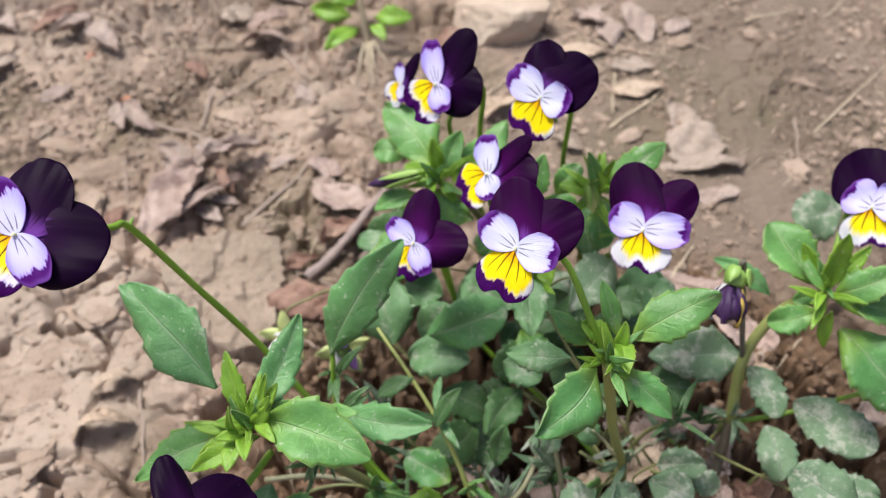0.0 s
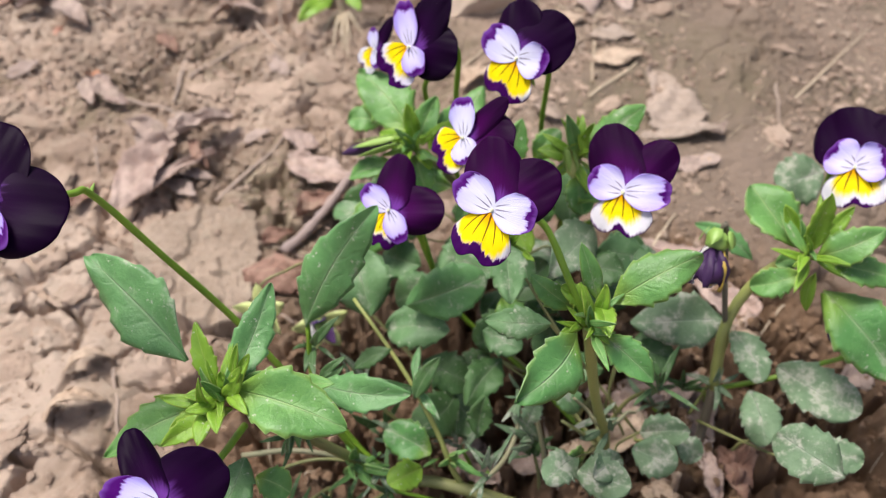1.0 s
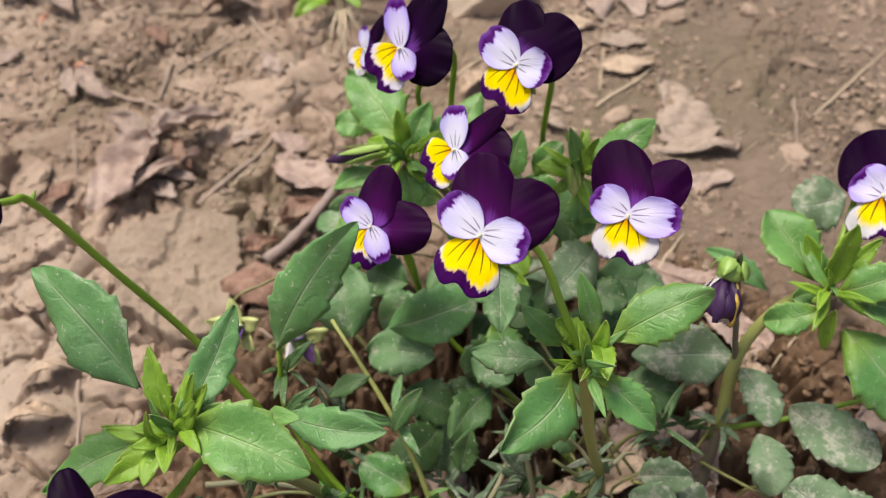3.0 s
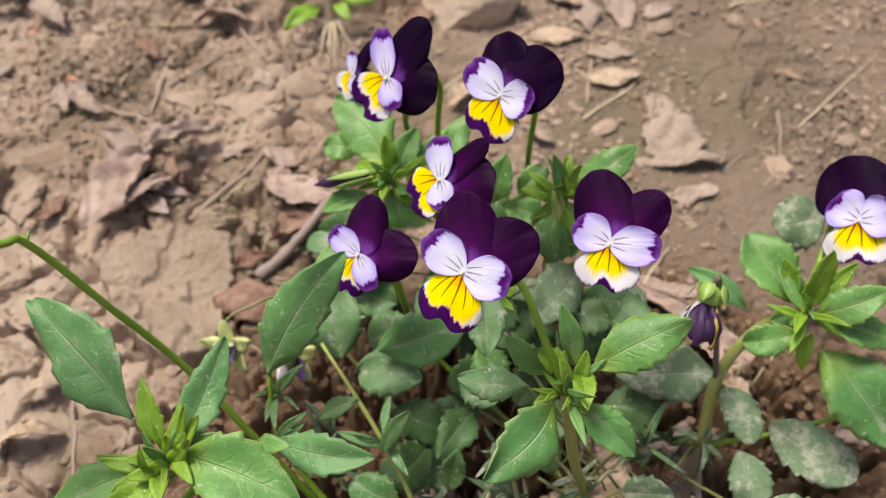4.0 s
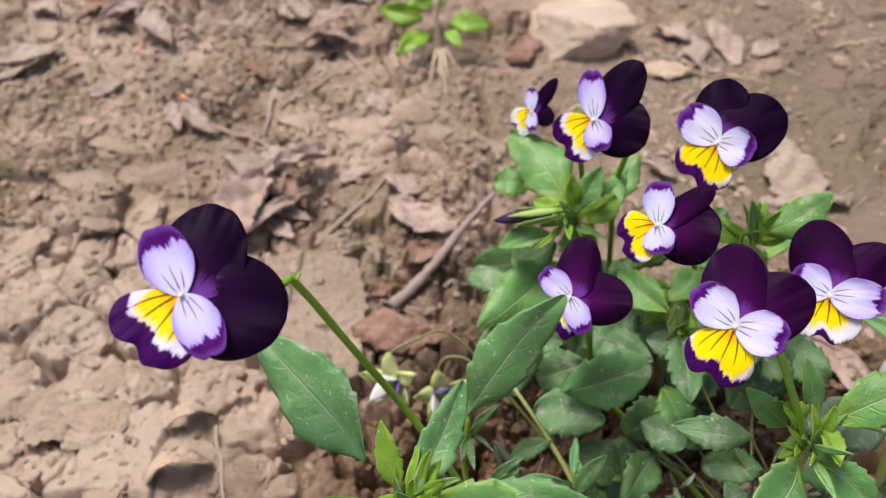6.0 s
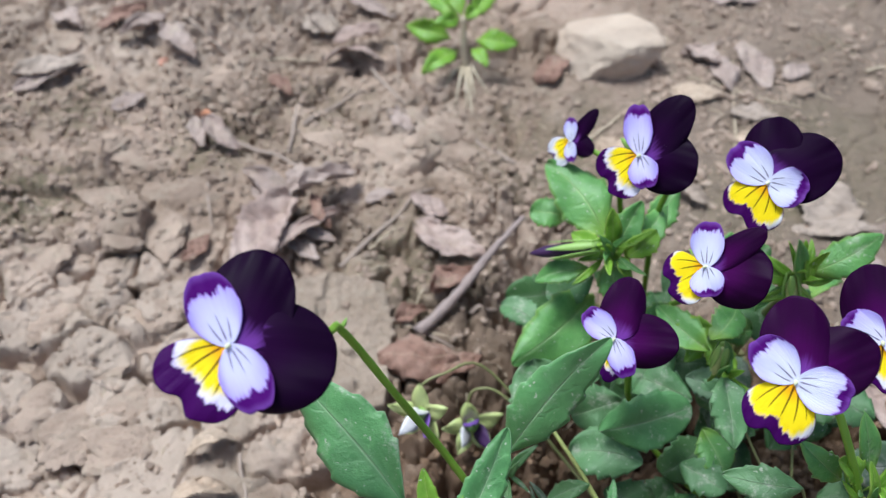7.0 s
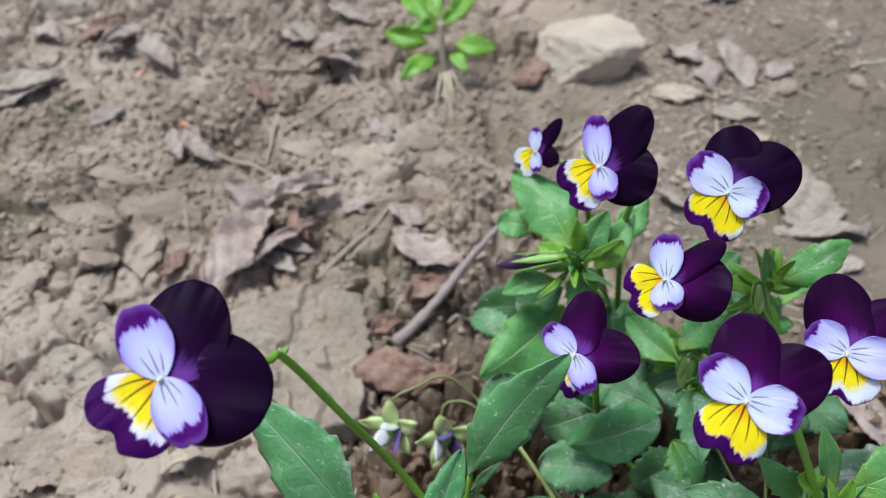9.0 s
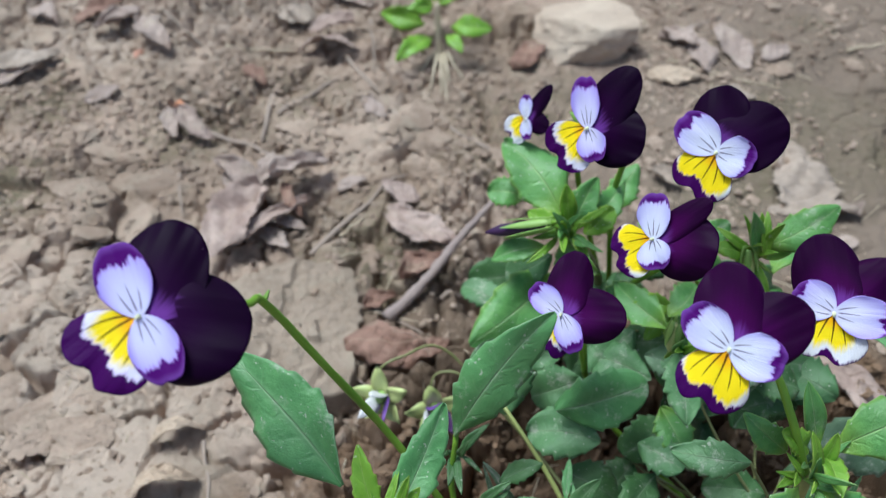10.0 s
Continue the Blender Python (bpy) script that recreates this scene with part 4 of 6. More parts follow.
stalk(p5, "flower_stalk", [(0.1212, 0.2013, 0.0860), (0.1228, 0.2020, 0.088), (0.1250, 0.1985, 0.070), (0.1282, 0.1928, 0.0460)], 0.0007, 0.0010, stem_dark)
def spent_flower(parent, place, aim, size, colours, seed):
    """A flower gone over: a star of pale pointed sepals round a few shrunken petals."""
    rng = np.random.default_rng(seed)
    c = local(parent, place)
    d = np.array(aim, float) / np.linalg.norm(aim)
    e1 = np.cross(d, (0.2, 0.3, 0.9))
    e1 /= np.linalg.norm(e1)
    e2 = np.cross(d, e1)
    body = finish("withered_flower", tube_mesh("withered_flower", [c - d * 0.20 * size, c, c + d * 0.22 * size], [0.10 * size, 0.22 * size, 0.10 * size], 9, 10, 0.03, 3), sepal_green, parent, "spent viola flower with pale green sepals")
    for k in range(5 + len(colours)):
        own = k < 5
        an = 2 * math.pi * (k / 5 if own else (k - 4.6) / len(colours)) + rng.uniform(-0.2, 0.2)
        o = e1 * math.cos(an) + e2 * math.sin(an)
        t_ = np.cross(d, o)
        ln, wd, out = (size * rng.uniform(0.85, 1.1), 0.24 * size, 0.78) if own else (size * rng.uniform(0.7, 1.0), 0.22 * size, 0.35)
        g = np.array([[c + o * (0.12 * size + out * ln * f) + d * ln * (1 - out) * f * (1.3 - 0.5 * f * own) + t_ * q * wd * math.sin(math.pi * min(1.0, 0.22 + 0.78 * f)) + d * 0.05 * size * math.sin(5 * f + 3 * q + k)
                       for q in (-1, -0.4, 0.4, 1)] for f in np.linspace(0, 1, 10)])
        finish("sepal" if own else "petal", sheet_mesh("sepal", g, 0.0003), sepal_pale if own else colours[k - 5], body)
    return body


spent_flower(p1, (-0.0355, 0.2239, 0.0330), (-0.3, -0.7, 0.4), 0.0130, (wither_pale, wither_violet, wither_pale), 15)
stalk(p1, "flower_stalk", [(-0.0350, 0.2245, 0.0345), (-0.0362, 0.2290, 0.0415), (-0.0280, 0.2330, 0.0440), (-0.0135, 0.2380, 0.0400), (0.0120, 0.2200, 0.0150), (0.0400, 0.1850, 0.0020)], 0.0004, 0.0006, stem_olive, 30)
spent_flower(p1, (-0.0178, 0.2309, 0.0130), (0.1, -0.7, 0.4), 0.0140, (wither_pale, wither_dark, wither_violet), 17)
stalk(p1, "flower_stalk", [(-0.0175, 0.2320, 0.0150), (-0.0190, 0.2370, 0.0210), (-0.0150, 0.2390, 0.0250), (-0.0050, 0.2360, 0.0230), (0.0180, 0.2150, 0.0100), (0.0400, 0.1850, 0.0010)], 0.0004, 0.0006, stem_olive, 30)
withered(p5, (0.1730, 0.1860, 0.0300), (0.1690, 0.1965, 0.0350), 0.0055, (wither_yellow, wither_dark, wither_pale), 21)
stalk(p5, "flower_stalk", [(0.1725, 0.1870, 0.0300), (0.1600, 0.1830, 0.0330), (0.1450, 0.1830, 0.0260), (0.1270, 0.1830, 0.0220)], 0.0008, 0.0010, stalk_green)


def stipules(parent, node, aim, count, length, material, seed, slim=1.0):
    """A tuft of narrow finger-like leaflets at a stem node."""
    rng = np.random.default_rng(seed)
    for k in range(count):
        d = np.array(aim, float) + 0.75 * rng.normal(size=3)
        d /= np.linalg.norm(d)
        ln = length * rng.uniform(0.6, 1.2)
        a = np.array(node) + 0.0012 * rng.normal(size=3)
        leaf(parent, a, a + d * ln, ln * slim * rng.uniform(0.12, 0.24), material if material is not young or rng.random() < 0.55 else fresh, rng.uniform(0, 0.15), 0.3)


stipules(p2, (0.0830, 0.1632, 0.0330), (0.2, -0.5, 0.5), 5, 0.011, dusty, 16)
stipules(p1, (-0.0269, 0.1483, 0.0960), (0.1, 0.0, 0.8), 15, 0.013, young, 1)
stipules(p1, (-0.0150, 0.1570, 0.0600), (0.2, -0.5, 0.2), 12, 0.014, old_shaded, 2)
stipules(p1, (0.0000, 0.1600, 0.0300), (0.1, -0.3, 0.4), 12, 0.014, fresh, 3)
stipules(p1, (-0.0105, 0.1870, 0.0600), (0.3, -0.3, 0.6), 8, 0.012, old_shaded, 4)
stipules(p2, (0.0215, 0.1748, 0.0490), (0.1, -0.2, 0.9), 5, 0.013, dusted, 14)
stipules(p2, (0.0300, 0.1610, 0.0260), (0.3, -0.3, 0.8), 6, 0.012, fresh, 15)
stipules(p2, (0.0717, 0.1598, 0.1000), (0.0, -0.2, 0.8), 15, 0.012, young, 5)
stipules(p2, (0.0830, 0.1700, 0.0300), (0.0, -0.6, 0.4), 4, 0.013, dusty, 6)
stipules(p2, (0.0600, 0.1680, 0.0220), (-0.2, -0.4, 0.6), 7, 0.016, dusty, 7)
stipules(p3, (0.0263, 0.2526, 0.0840), (0.0, -0.2, 0.8), 14, 0.014, young, 8)
stipules(p4, (0.0817, 0.2378, 0.0880), (0.0, -0.2, 0.8), 14, 0.014, young, 9)
stipules(p5, (0.1501, 0.1976, 0.0760), (0.0, -0.2, 0.7), 13, 0.014, young, 10)
stipules(p5, (0.1270, 0.1823, 0.0250), (0.2, -0.5, 0.1), 9, 0.012, dusty, 11)
stipules(p4, (0.0560, 0.2120, 0.0750), (-0.1, -0.3, 0.6), 8, 0.012, young, 12)

# the small bracts at the bend of the long flower stalk
leaf(p1, (-0.0507, 0.1772, 0.1452), (-0.0495, 0.1786, 0.1478), 0.0009, sepal_green, 0.1, 0.2)
leaf(p1, (-0.0507, 0.1772, 0.1452), (-0.0519, 0.1790, 0.1464), 0.0008, sepal_green, 0.1, 0.2)


# leaves
leaf(p1, (-0.0293, 0.1462, 0.0960), (-0.0432, 0.1475, 0.0980), 0.0038, young, 0.1, 0.3)
leaf(p1, (-0.0297, 0.1463, 0.0940), (-0.0406, 0.1393, 0.0940), 0.0065, young, 0.08, 0.25)
leaf(p1, (-0.0283, 0.1449, 0.0960), (-0.0315, 0.1327, 0.0980), 0.0058, young, 0.08, 0.25)
leaf(p1, (-0.0282, 0.1456, 0.0970), (-0.0346, 0.1405, 0.1020), 0.0040, young, 0.1, 0.3)
leaf(p1, (-0.0266, 0.1459, 0.0980), (-0.0192, 0.1465, 0.1080), 0.0042, young, 0.05, 0.3)
leaf(p1, (-0.0275, 0.1449, 0.0960), (-0.0263, 0.1345, 0.1000), 0.0043, young, 0.1, 0.3)
leaf(p2, (0.0702, 0.1458, 0.0420), (0.0843, 0.1351, 0.0500), 0.0133, dusty, 0.08, 0.1)
leaf(p2, (0.0709, 0.1502, 0.0420), (0.0593, 0.1391, 0.0500), 0.0108, dusty, 0.08, 0.12)
leaf(p2, (0.0903, 0.1558, 0.0350), (0.1032, 0.1483, 0.0350), 0.0135, dusty, 0.08, 0.08)
leaf(p1, (-0.0380, 0.1588, 0.0980), (-0.0664, 0.1882, 0.1110), 0.0196, dusted, 0.05, 0.1)
leaf(p1, (-0.0256, 0.1501, 0.0970), (-0.0134, 0.1734, 0.1110), 0.0105, dusted, -0.05, 0.25)
leaf(p1, (-0.0292, 0.1509, 0.0960), (-0.0336, 0.1642, 0.1080), 0.0063, young, 0.03, 0.25)
leaf(p1, (-0.0233, 0.1468, 0.1010), (0.0065, 0.1342, 0.0980), 0.0171, fresh, 0.1, 0.12)
leaf(p1, (-0.0330, 0.1481, 0.0920), (-0.0602, 0.1380, 0.0860), 0.0122, fresh, 0.05, 0.15)
leaf(p1, (-0.0287, 0.1430, 0.0950), (-0.0421, 0.1352, 0.0950), 0.0063, young, 0.06, 0.25)
leaf(p1, (-0.0255, 0.1465, 0.0920), (-0.0436, 0.1398, 0.0880), 0.0061, young, 0.06, 0.25)
leaf(p1, (-0.0248, 0.1482, 0.0960), (-0.0191, 0.1554, 0.1040), 0.0039, young, 0, 0.3)
leaf(p1, (-0.0249, 0.1475, 0.0980), (-0.0185, 0.1460, 0.1120), 0.0035, young, 0, 0.3)
leaf(p1, (-0.0274, 0.1472, 0.0960), (-0.0363, 0.1462, 0.1000), 0.0045, young, 0.1, 0.3)
leaf(p1, (-0.0326, 0.1492, 0.0940), (-0.0476, 0.1520, 0.0920), 0.0019, young, 0.1, 0.3)
leaf(p1, (-0.0252, 0.1464, 0.0990), (-0.0183, 0.1382, 0.1020), 0.0035, young, 0.1, 0.3)
leaf(p1, (-0.0259, 0.1476, 0.0980), (-0.0257, 0.1500, 0.1050), 0.0032, young, 0, 0.3)
leaf(p1, (-0.0064, 0.1627, 0.0760), (0.0216, 0.1535, 0.0810), 0.0114, dusted, 0.06, 0.12)
leaf(p1, (-0.0103, 0.1592, 0.0820), (0.0013, 0.1531, 0.0900), 0.0056, fresh, 0.1, 0.3)
leaf(p1, (-0.0111, 0.1860, 0.0730), (0.0156, 0.2015, 0.1090), 0.0166, dusted, 0.04, 0.12)
leaf(p1, (-0.0061, 0.1630, 0.0750), (0.0033, 0.1674, 0.0820), 0.0029, old_shaded, 0.1, 0.3)
leaf(p1, (-0.0060, 0.1621, 0.0750), (0.0028, 0.1660, 0.0800), 0.0024, old_shaded, 0.1, 0.3)
leaf(p1, (-0.0253, 0.1408, 0.0750), (-0.0339, 0.1220, 0.0700), 0.0127, aged, 0.1, 0.2)
leaf(p1, (-0.0244, 0.1398, 0.0650), (-0.0153, 0.1366, 0.0600), 0.0099, fresh, 0.1, 0.2)
leaf(p2, (0.0789, 0.1648, 0.1020), (0.1033, 0.1702, 0.1130), 0.0137, fresh, 0.06, 0.12)
leaf(p2, (0.0682, 0.1554, 0.1020), (0.0495, 0.1370, 0.1000), 0.0152, mid_green, 0.1, 0.1)
leaf(p2, (0.0746, 0.1562, 0.1000), (0.0877, 0.1458, 0.0910), 0.0097, mid_green, 0.08, 0.15)
leaf(p2, (0.0633, 0.1677, 0.0900), (0.0448, 0.1739, 0.0860), 0.0097, aged, 0.08, 0.12)
leaf(p2, (0.0685, 0.1656, 0.1000), (0.0571, 0.1700, 0.1100), 0.0076, fresh, 0.1, 0.25)
leaf(p2, (0.0753, 0.1657, 0.1020), (0.0710, 0.1742, 0.1170), 0.0058, fresh, 0, 0.3)
leaf(p2, (0.0725, 0.1647, 0.1030), (0.0645, 0.1651, 0.1100), 0.0064, young, 0.15, 0.2)
leaf(p2, (0.0753, 0.1637, 0.1030), (0.0751, 0.1508, 0.1060), 0.0066, young, 0.15, 0.2)
leaf(p2, (0.0735, 0.1601, 0.1020), (0.0762, 0.1635, 0.1120), 0.0038, young, 0, 0.3)
leaf(p2, (0.0707, 0.1598, 0.1000), (0.0629, 0.1553, 0.1020), 0.0029, young, 0.1, 0.3)
leaf(p2, (0.0721, 0.1589, 0.1000), (0.0763, 0.1527, 0.1000), 0.0023, young, 0.1, 0.3)
leaf(p2, (0.0197, 0.2028, 0.0580), (0.0474, 0.2066, 0.0660), 0.0179, dusted, 0.08, 0.08)
leaf(p2, (0.0337, 0.1963, 0.0500), (0.0120, 0.2029, 0.0450), 0.0166, aged, 0.08, 0.06)
leaf(p2, (0.0060, 0.2091, 0.0450), (0.0014, 0.2282, 0.0600), 0.0218, aged, 0.08, 0.06)
leaf(p2, (0.0542, 0.2086, 0.0800), (0.0534, 0.1872, 0.0750), 0.0124, aged, 0.08, 0.15)
leaf(p2, (0.0878, 0.2309, 0.0600), (0.0676, 0.2014, 0.0700), 0.0173, dusty, 0.1, 0.1)
leaf(p2, (0.1309, 0.1999, 0.0400), (0.0968, 0.1973, 0.0450), 0.0193, dusty, 0.08, 0.08)
leaf(p2, (0.0867, 0.2212, 0.0550), (0.1049, 0.2220, 0.0500), 0.0159, aged, 0.1, 0.1)
leaf(p2, (0.0514, 0.1901, 0.0400), (0.0375, 0.1729, 0.0400), 0.0127, old_shaded, 0.1, 0.15)
leaf(p2, (0.0235, 0.1944, 0.0350), (0.0399, 0.1868, 0.0300), 0.0147, old_shaded, 0.1, 0.1)
leaf(p2, (0.0211, 0.1709, 0.0500), (0.0304, 0.1780, 0.0620), 0.0060, old_shaded, 0, 0.4)
leaf(p2, (0.0247, 0.1614, 0.0300), (0.0099, 0.1692, 0.0350), 0.0134, mid_green, 0.1, 0.1)
leaf(p2, (0.0406, 0.1668, 0.0300), (0.0442, 0.1734, 0.0450), 0.0085, old_shaded, 0, 0.3)
leaf(p2, (0.0019, 0.1807, 0.0550), (0.0144, 0.1841, 0.0600), 0.0064, old_shaded, 0, 0.2)
leaf(p2, (0.0570, 0.1639, 0.0400), (0.0604, 0.1669, 0.0500), 0.0064, dusty, 0, 0.3)
leaf(p2, (0.0671, 0.1747, 0.0500), (0.0741, 0.1672, 0.0400), 0.0085, aged, 0.1, 0.2)
leaf(p2, (0.0947, 0.1635, 0.0300), (0.1088, 0.1572, 0.0400), 0.0112, dusty, 0.1, 0.1)
leaf(p2, (0.1062, 0.1596, 0.0300), (0.1145, 0.1560, 0.0250), 0.0096, dusty, 0.1, 0.1)
leaf(p2, (0.0746, 0.1558, 0.0350), (0.0612, 0.1441, 0.0450), 0.0089, fresh, 0.1, 0.2)
leaf(p2, (0.0839, 0.1473, 0.0450), (0.0737, 0.1391, 0.0500), 0.0095, dusty, 0.1, 0.2)
leaf(p2, (0.0219, 0.1518, 0.0400), (0.0116, 0.1443, 0.0450), 0.0096, young, 0.1, 0.2)
leaf(p2, (0.0472, 0.2002, 0.0300), (0.0332, 0.1871, 0.0300), 0.0137, old_shaded, 0.1, 0.1)
leaf(p2, (0.0451, 0.1958, 0.0500), (0.0574, 0.1865, 0.0500), 0.0111, aged, 0.1, 0.1)
leaf(p2, (0.0894, 0.1832, 0.0500), (0.1014, 0.1754, 0.0450), 0.0092, old_shaded, 0.1, 0.1)
leaf(p2, (0.0516, 0.2152, 0.0550), (0.0325, 0.2277, 0.0500), 0.0136, aged, 0.1, 0.1)
leaf(p5, (0.1301, 0.1915, 0.0450), (0.1363, 0.1731, 0.0400), 0.0121, dusty, 0.1, 0.08)
leaf(p5, (0.1335, 0.1736, 0.0350), (0.1345, 0.1552, 0.0300), 0.0133, dusty, 0.1, 0.08)
leaf(p5, (0.1474, 0.1851, 0.0300), (0.1692, 0.1644, 0.0300), 0.0188, dusty, 0.06, 0.06)
leaf(p5, (0.1490, 0.1356, 0.0450), (0.1315, 0.1494, 0.0500), 0.0173, dusty, 0.06, 0.12)
leaf(p5, (0.1504, 0.1524, 0.0300), (0.1639, 0.1482, 0.0300), 0.0119, dusty, 0.1, 0.1)
leaf(p5, (0.1483, 0.2010, 0.0760), (0.1361, 0.2204, 0.0860), 0.0166, fresh, 0.06, 0.15)
leaf(p5, (0.1559, 0.1905, 0.0650), (0.1789, 0.1666, 0.0450), 0.0219, mid_green, 0.08, 0.12)
leaf(p5, (0.1526, 0.1963, 0.0760), (0.1709, 0.1954, 0.0880), 0.0116, fresh, 0.08, 0.2)
leaf(p5, (0.1810, 0.2548, 0.0550), (0.1631, 0.2548, 0.0500), 0.0199, dusty, 0.06, 0.08)
leaf(p5, (0.1467, 0.1916, 0.0740), (0.1327, 0.1940, 0.0660), 0.0097, fresh, 0.08, 0.2)
leaf(p5, (0.1504, 0.1987, 0.0760), (0.1533, 0.2027, 0.0980), 0.0085, young, 0, 0.25)
leaf(p5, (0.1484, 0.1965, 0.0760), (0.1399, 0.1963, 0.0740), 0.0063, fresh, 0.1, 0.2)
leaf(p5, (0.1439, 0.2178, 0.0500), (0.1262, 0.2329, 0.0550), 0.0075, dusted, 0.25, 0.2)
leaf(p5, (0.1561, 0.1945, 0.0740), (0.1783, 0.1880, 0.0700), 0.0107, fresh, 0.08, 0.2)
leaf(p5, (0.1495, 0.2001, 0.0770), (0.1424, 0.2072, 0.0900), 0.0056, young, 0, 0.3)
leaf(p5, (0.1517, 0.2000, 0.0770), (0.1633, 0.2040, 0.0900), 0.0056, young, 0, 0.3)
leaf(p5, (0.1509, 0.1914, 0.0740), (0.1502, 0.1868, 0.0600), 0.0045, young, 0, 0.3)
leaf(p3, (0.0249, 0.2593, 0.0850), (0.0070, 0.2859, 0.0940), 0.0189, fresh, 0.05, 0.1)
leaf(p3, (0.0141, 0.2733, 0.0800), (0.0016, 0.2762, 0.0800), 0.0109, fresh, 0.08, 0.1)
leaf(p3, (0.0190, 0.2500, 0.0800), (0.0017, 0.2488, 0.0750), 0.0088, fresh, 0.08, 0.15)
leaf(p3, (0.0277, 0.2531, 0.0850), (0.0354, 0.2632, 0.0980), 0.0098, fresh, 0.05, 0.2)
leaf(p3, (0.0320, 0.2502, 0.0850), (0.0455, 0.2675, 0.0920), 0.0095, fresh, 0.05, 0.2)
leaf(p3, (0.0438, 0.2697, 0.0750), (0.0533, 0.2831, 0.0850), 0.0105, fresh, 0.05, 0.15)
leaf(p3, (0.0254, 0.2522, 0.0840), (0.0140, 0.2615, 0.0850), 0.0077, young, 0.1, 0.2)
leaf(p3, (0.0223, 0.2552, 0.0700), (0.0074, 0.2547, 0.0600), 0.0120, aged, 0.1, 0.1)
leaf(p3, (0.0260, 0.2534, 0.0800), (0.0291, 0.2442, 0.0700), 0.0108, fresh, 0.1, 0.15)
leaf(p3, (0.0265, 0.2541, 0.0860), (0.0248, 0.2582, 0.1000), 0.0056, young, 0, 0.3)
leaf(p3, (0.0278, 0.2564, 0.0850), (0.0184, 0.2519, 0.0900), 0.0057, young, 0.1, 0.3)
leaf(p3, (0.0311, 0.2508, 0.0850), (0.0409, 0.2570, 0.0900), 0.0083, young, 0.1, 0.2)
leaf(p3, (0.0277, 0.2515, 0.0850), (0.0316, 0.2451, 0.0800), 0.0049, young, 0.1, 0.3)
leaf(p4, (0.0835, 0.2380, 0.0920), (0.1039, 0.2433, 0.1040), 0.0119, fresh, 0.06, 0.15)
leaf(p4, (0.0816, 0.2358, 0.0900), (0.0775, 0.2402, 0.1050), 0.0053, fresh, 0, 0.3)
leaf(p4, (0.0602, 0.2491, 0.0750), (0.0649, 0.2571, 0.0900), 0.0099, fresh, 0.08, 0.15)
leaf(p4, (0.0690, 0.2512, 0.0750), (0.0782, 0.2553, 0.0850), 0.0089, fresh, 0.08, 0.15)
leaf(p4, (0.0633, 0.2504, 0.0720), (0.0772, 0.2447, 0.0700), 0.0109, fresh, 0.1, 0.1)
leaf(p4, (0.0823, 0.2424, 0.0750), (0.0846, 0.2321, 0.0650), 0.0115, fresh, 0.1, 0.1)
leaf(p4, (0.0800, 0.2391, 0.0880), (0.0683, 0.2405, 0.0900), 0.0066, young, 0.1, 0.2)
leaf(p4, (0.0825, 0.2377, 0.0880), (0.0933, 0.2387, 0.0900), 0.0055, young, 0.1, 0.2)
leaf(p4, (0.0828, 0.2415, 0.0800), (0.0944, 0.2433, 0.0600), 0.0116, aged, 0.1, 0.1)
leaf(p4, (0.0555, 0.2245, 0.0700), (0.0424, 0.2424, 0.0700), 0.0116, fresh, 0.1, 0.15)
leaf(p4, (0.0059, 0.2485, 0.0500), (-0.0076, 0.2586, 0.0500), 0.0110, aged, 0.1, 0.1)
leaf(p4, (0.0244, 0.2552, 0.0600), (-0.0058, 0.2293, 0.0550), 0.0211, fresh, 0.08, 0.1)
leaf(p4, (0.0590, 0.2330, 0.0700), (0.0446, 0.2334, 0.0700), 0.0075, young, 0.1, 0.2)
leaf(p4, (0.0572, 0.2287, 0.0700), (0.0680, 0.2418, 0.0700), 0.0114, fresh, 0.1, 0.15)
leaf(p4, (0.0638, 0.2203, 0.0600), (0.0558, 0.2161, 0.0500), 0.0134, aged, 0.1, 0.1)
leaf(p4, (0.0490, 0.2347, 0.0550), (0.0327, 0.2208, 0.0500), 0.0139, aged, 0.1, 0.1)
leaf(p4, (0.0526, 0.2497, 0.0600), (0.0397, 0.2418, 0.0550), 0.0110, fresh, 0.1, 0.15)
leaf(p4, (0.0583, 0.2344, 0.0650), (0.0638, 0.2203, 0.0600), 0.0095, young, 0.1, 0.2)
leaf(p4, (0.0597, 0.2366, 0.0650), (0.0506, 0.2270, 0.0600), 0.0076, young, 0.1, 0.2)
leaf(p4, (0.0615, 0.2365, 0.0650), (0.0753, 0.2398, 0.0600), 0.0098, fresh, 0.1, 0.2)
leaf(p4, (0.0250, 0.2306, 0.0450), (0.0103, 0.2377, 0.0450), 0.0157, aged, 0.1, 0.1)
leaf(p4, (0.0316, 0.2217, 0.0450), (0.0148, 0.2185, 0.0400), 0.0163, aged, 0.1, 0.1)
leaf(p4, (0.0582, 0.2093, 0.0400), (0.0428, 0.2002, 0.0350), 0.0156, old_shaded, 0.1, 0.1)
leaf(p4, (0.0529, 0.2053, 0.0550), (0.0584, 0.1925, 0.0500), 0.0122, fresh, 0.1, 0.15)
leaf(p4, (0.0822, 0.2325, 0.0700), (0.0983, 0.2486, 0.0600), 0.0120, fresh, 0.1, 0.15)
leaf(p4, (0.0914, 0.2420, 0.0750), (0.1082, 0.2599, 0.0700), 0.0101, fresh, 0.1, 0.15)
leaf(p4, (0.0387, 0.2510, 0.0650), (0.0254, 0.2652, 0.0600), 0.0099, fresh, 0.1, 0.15)
leaf(p4, (0.1106, 0.2109, 0.0500), (0.0962, 0.2237, 0.0500), 0.0162, aged, 0.1, 0.1)

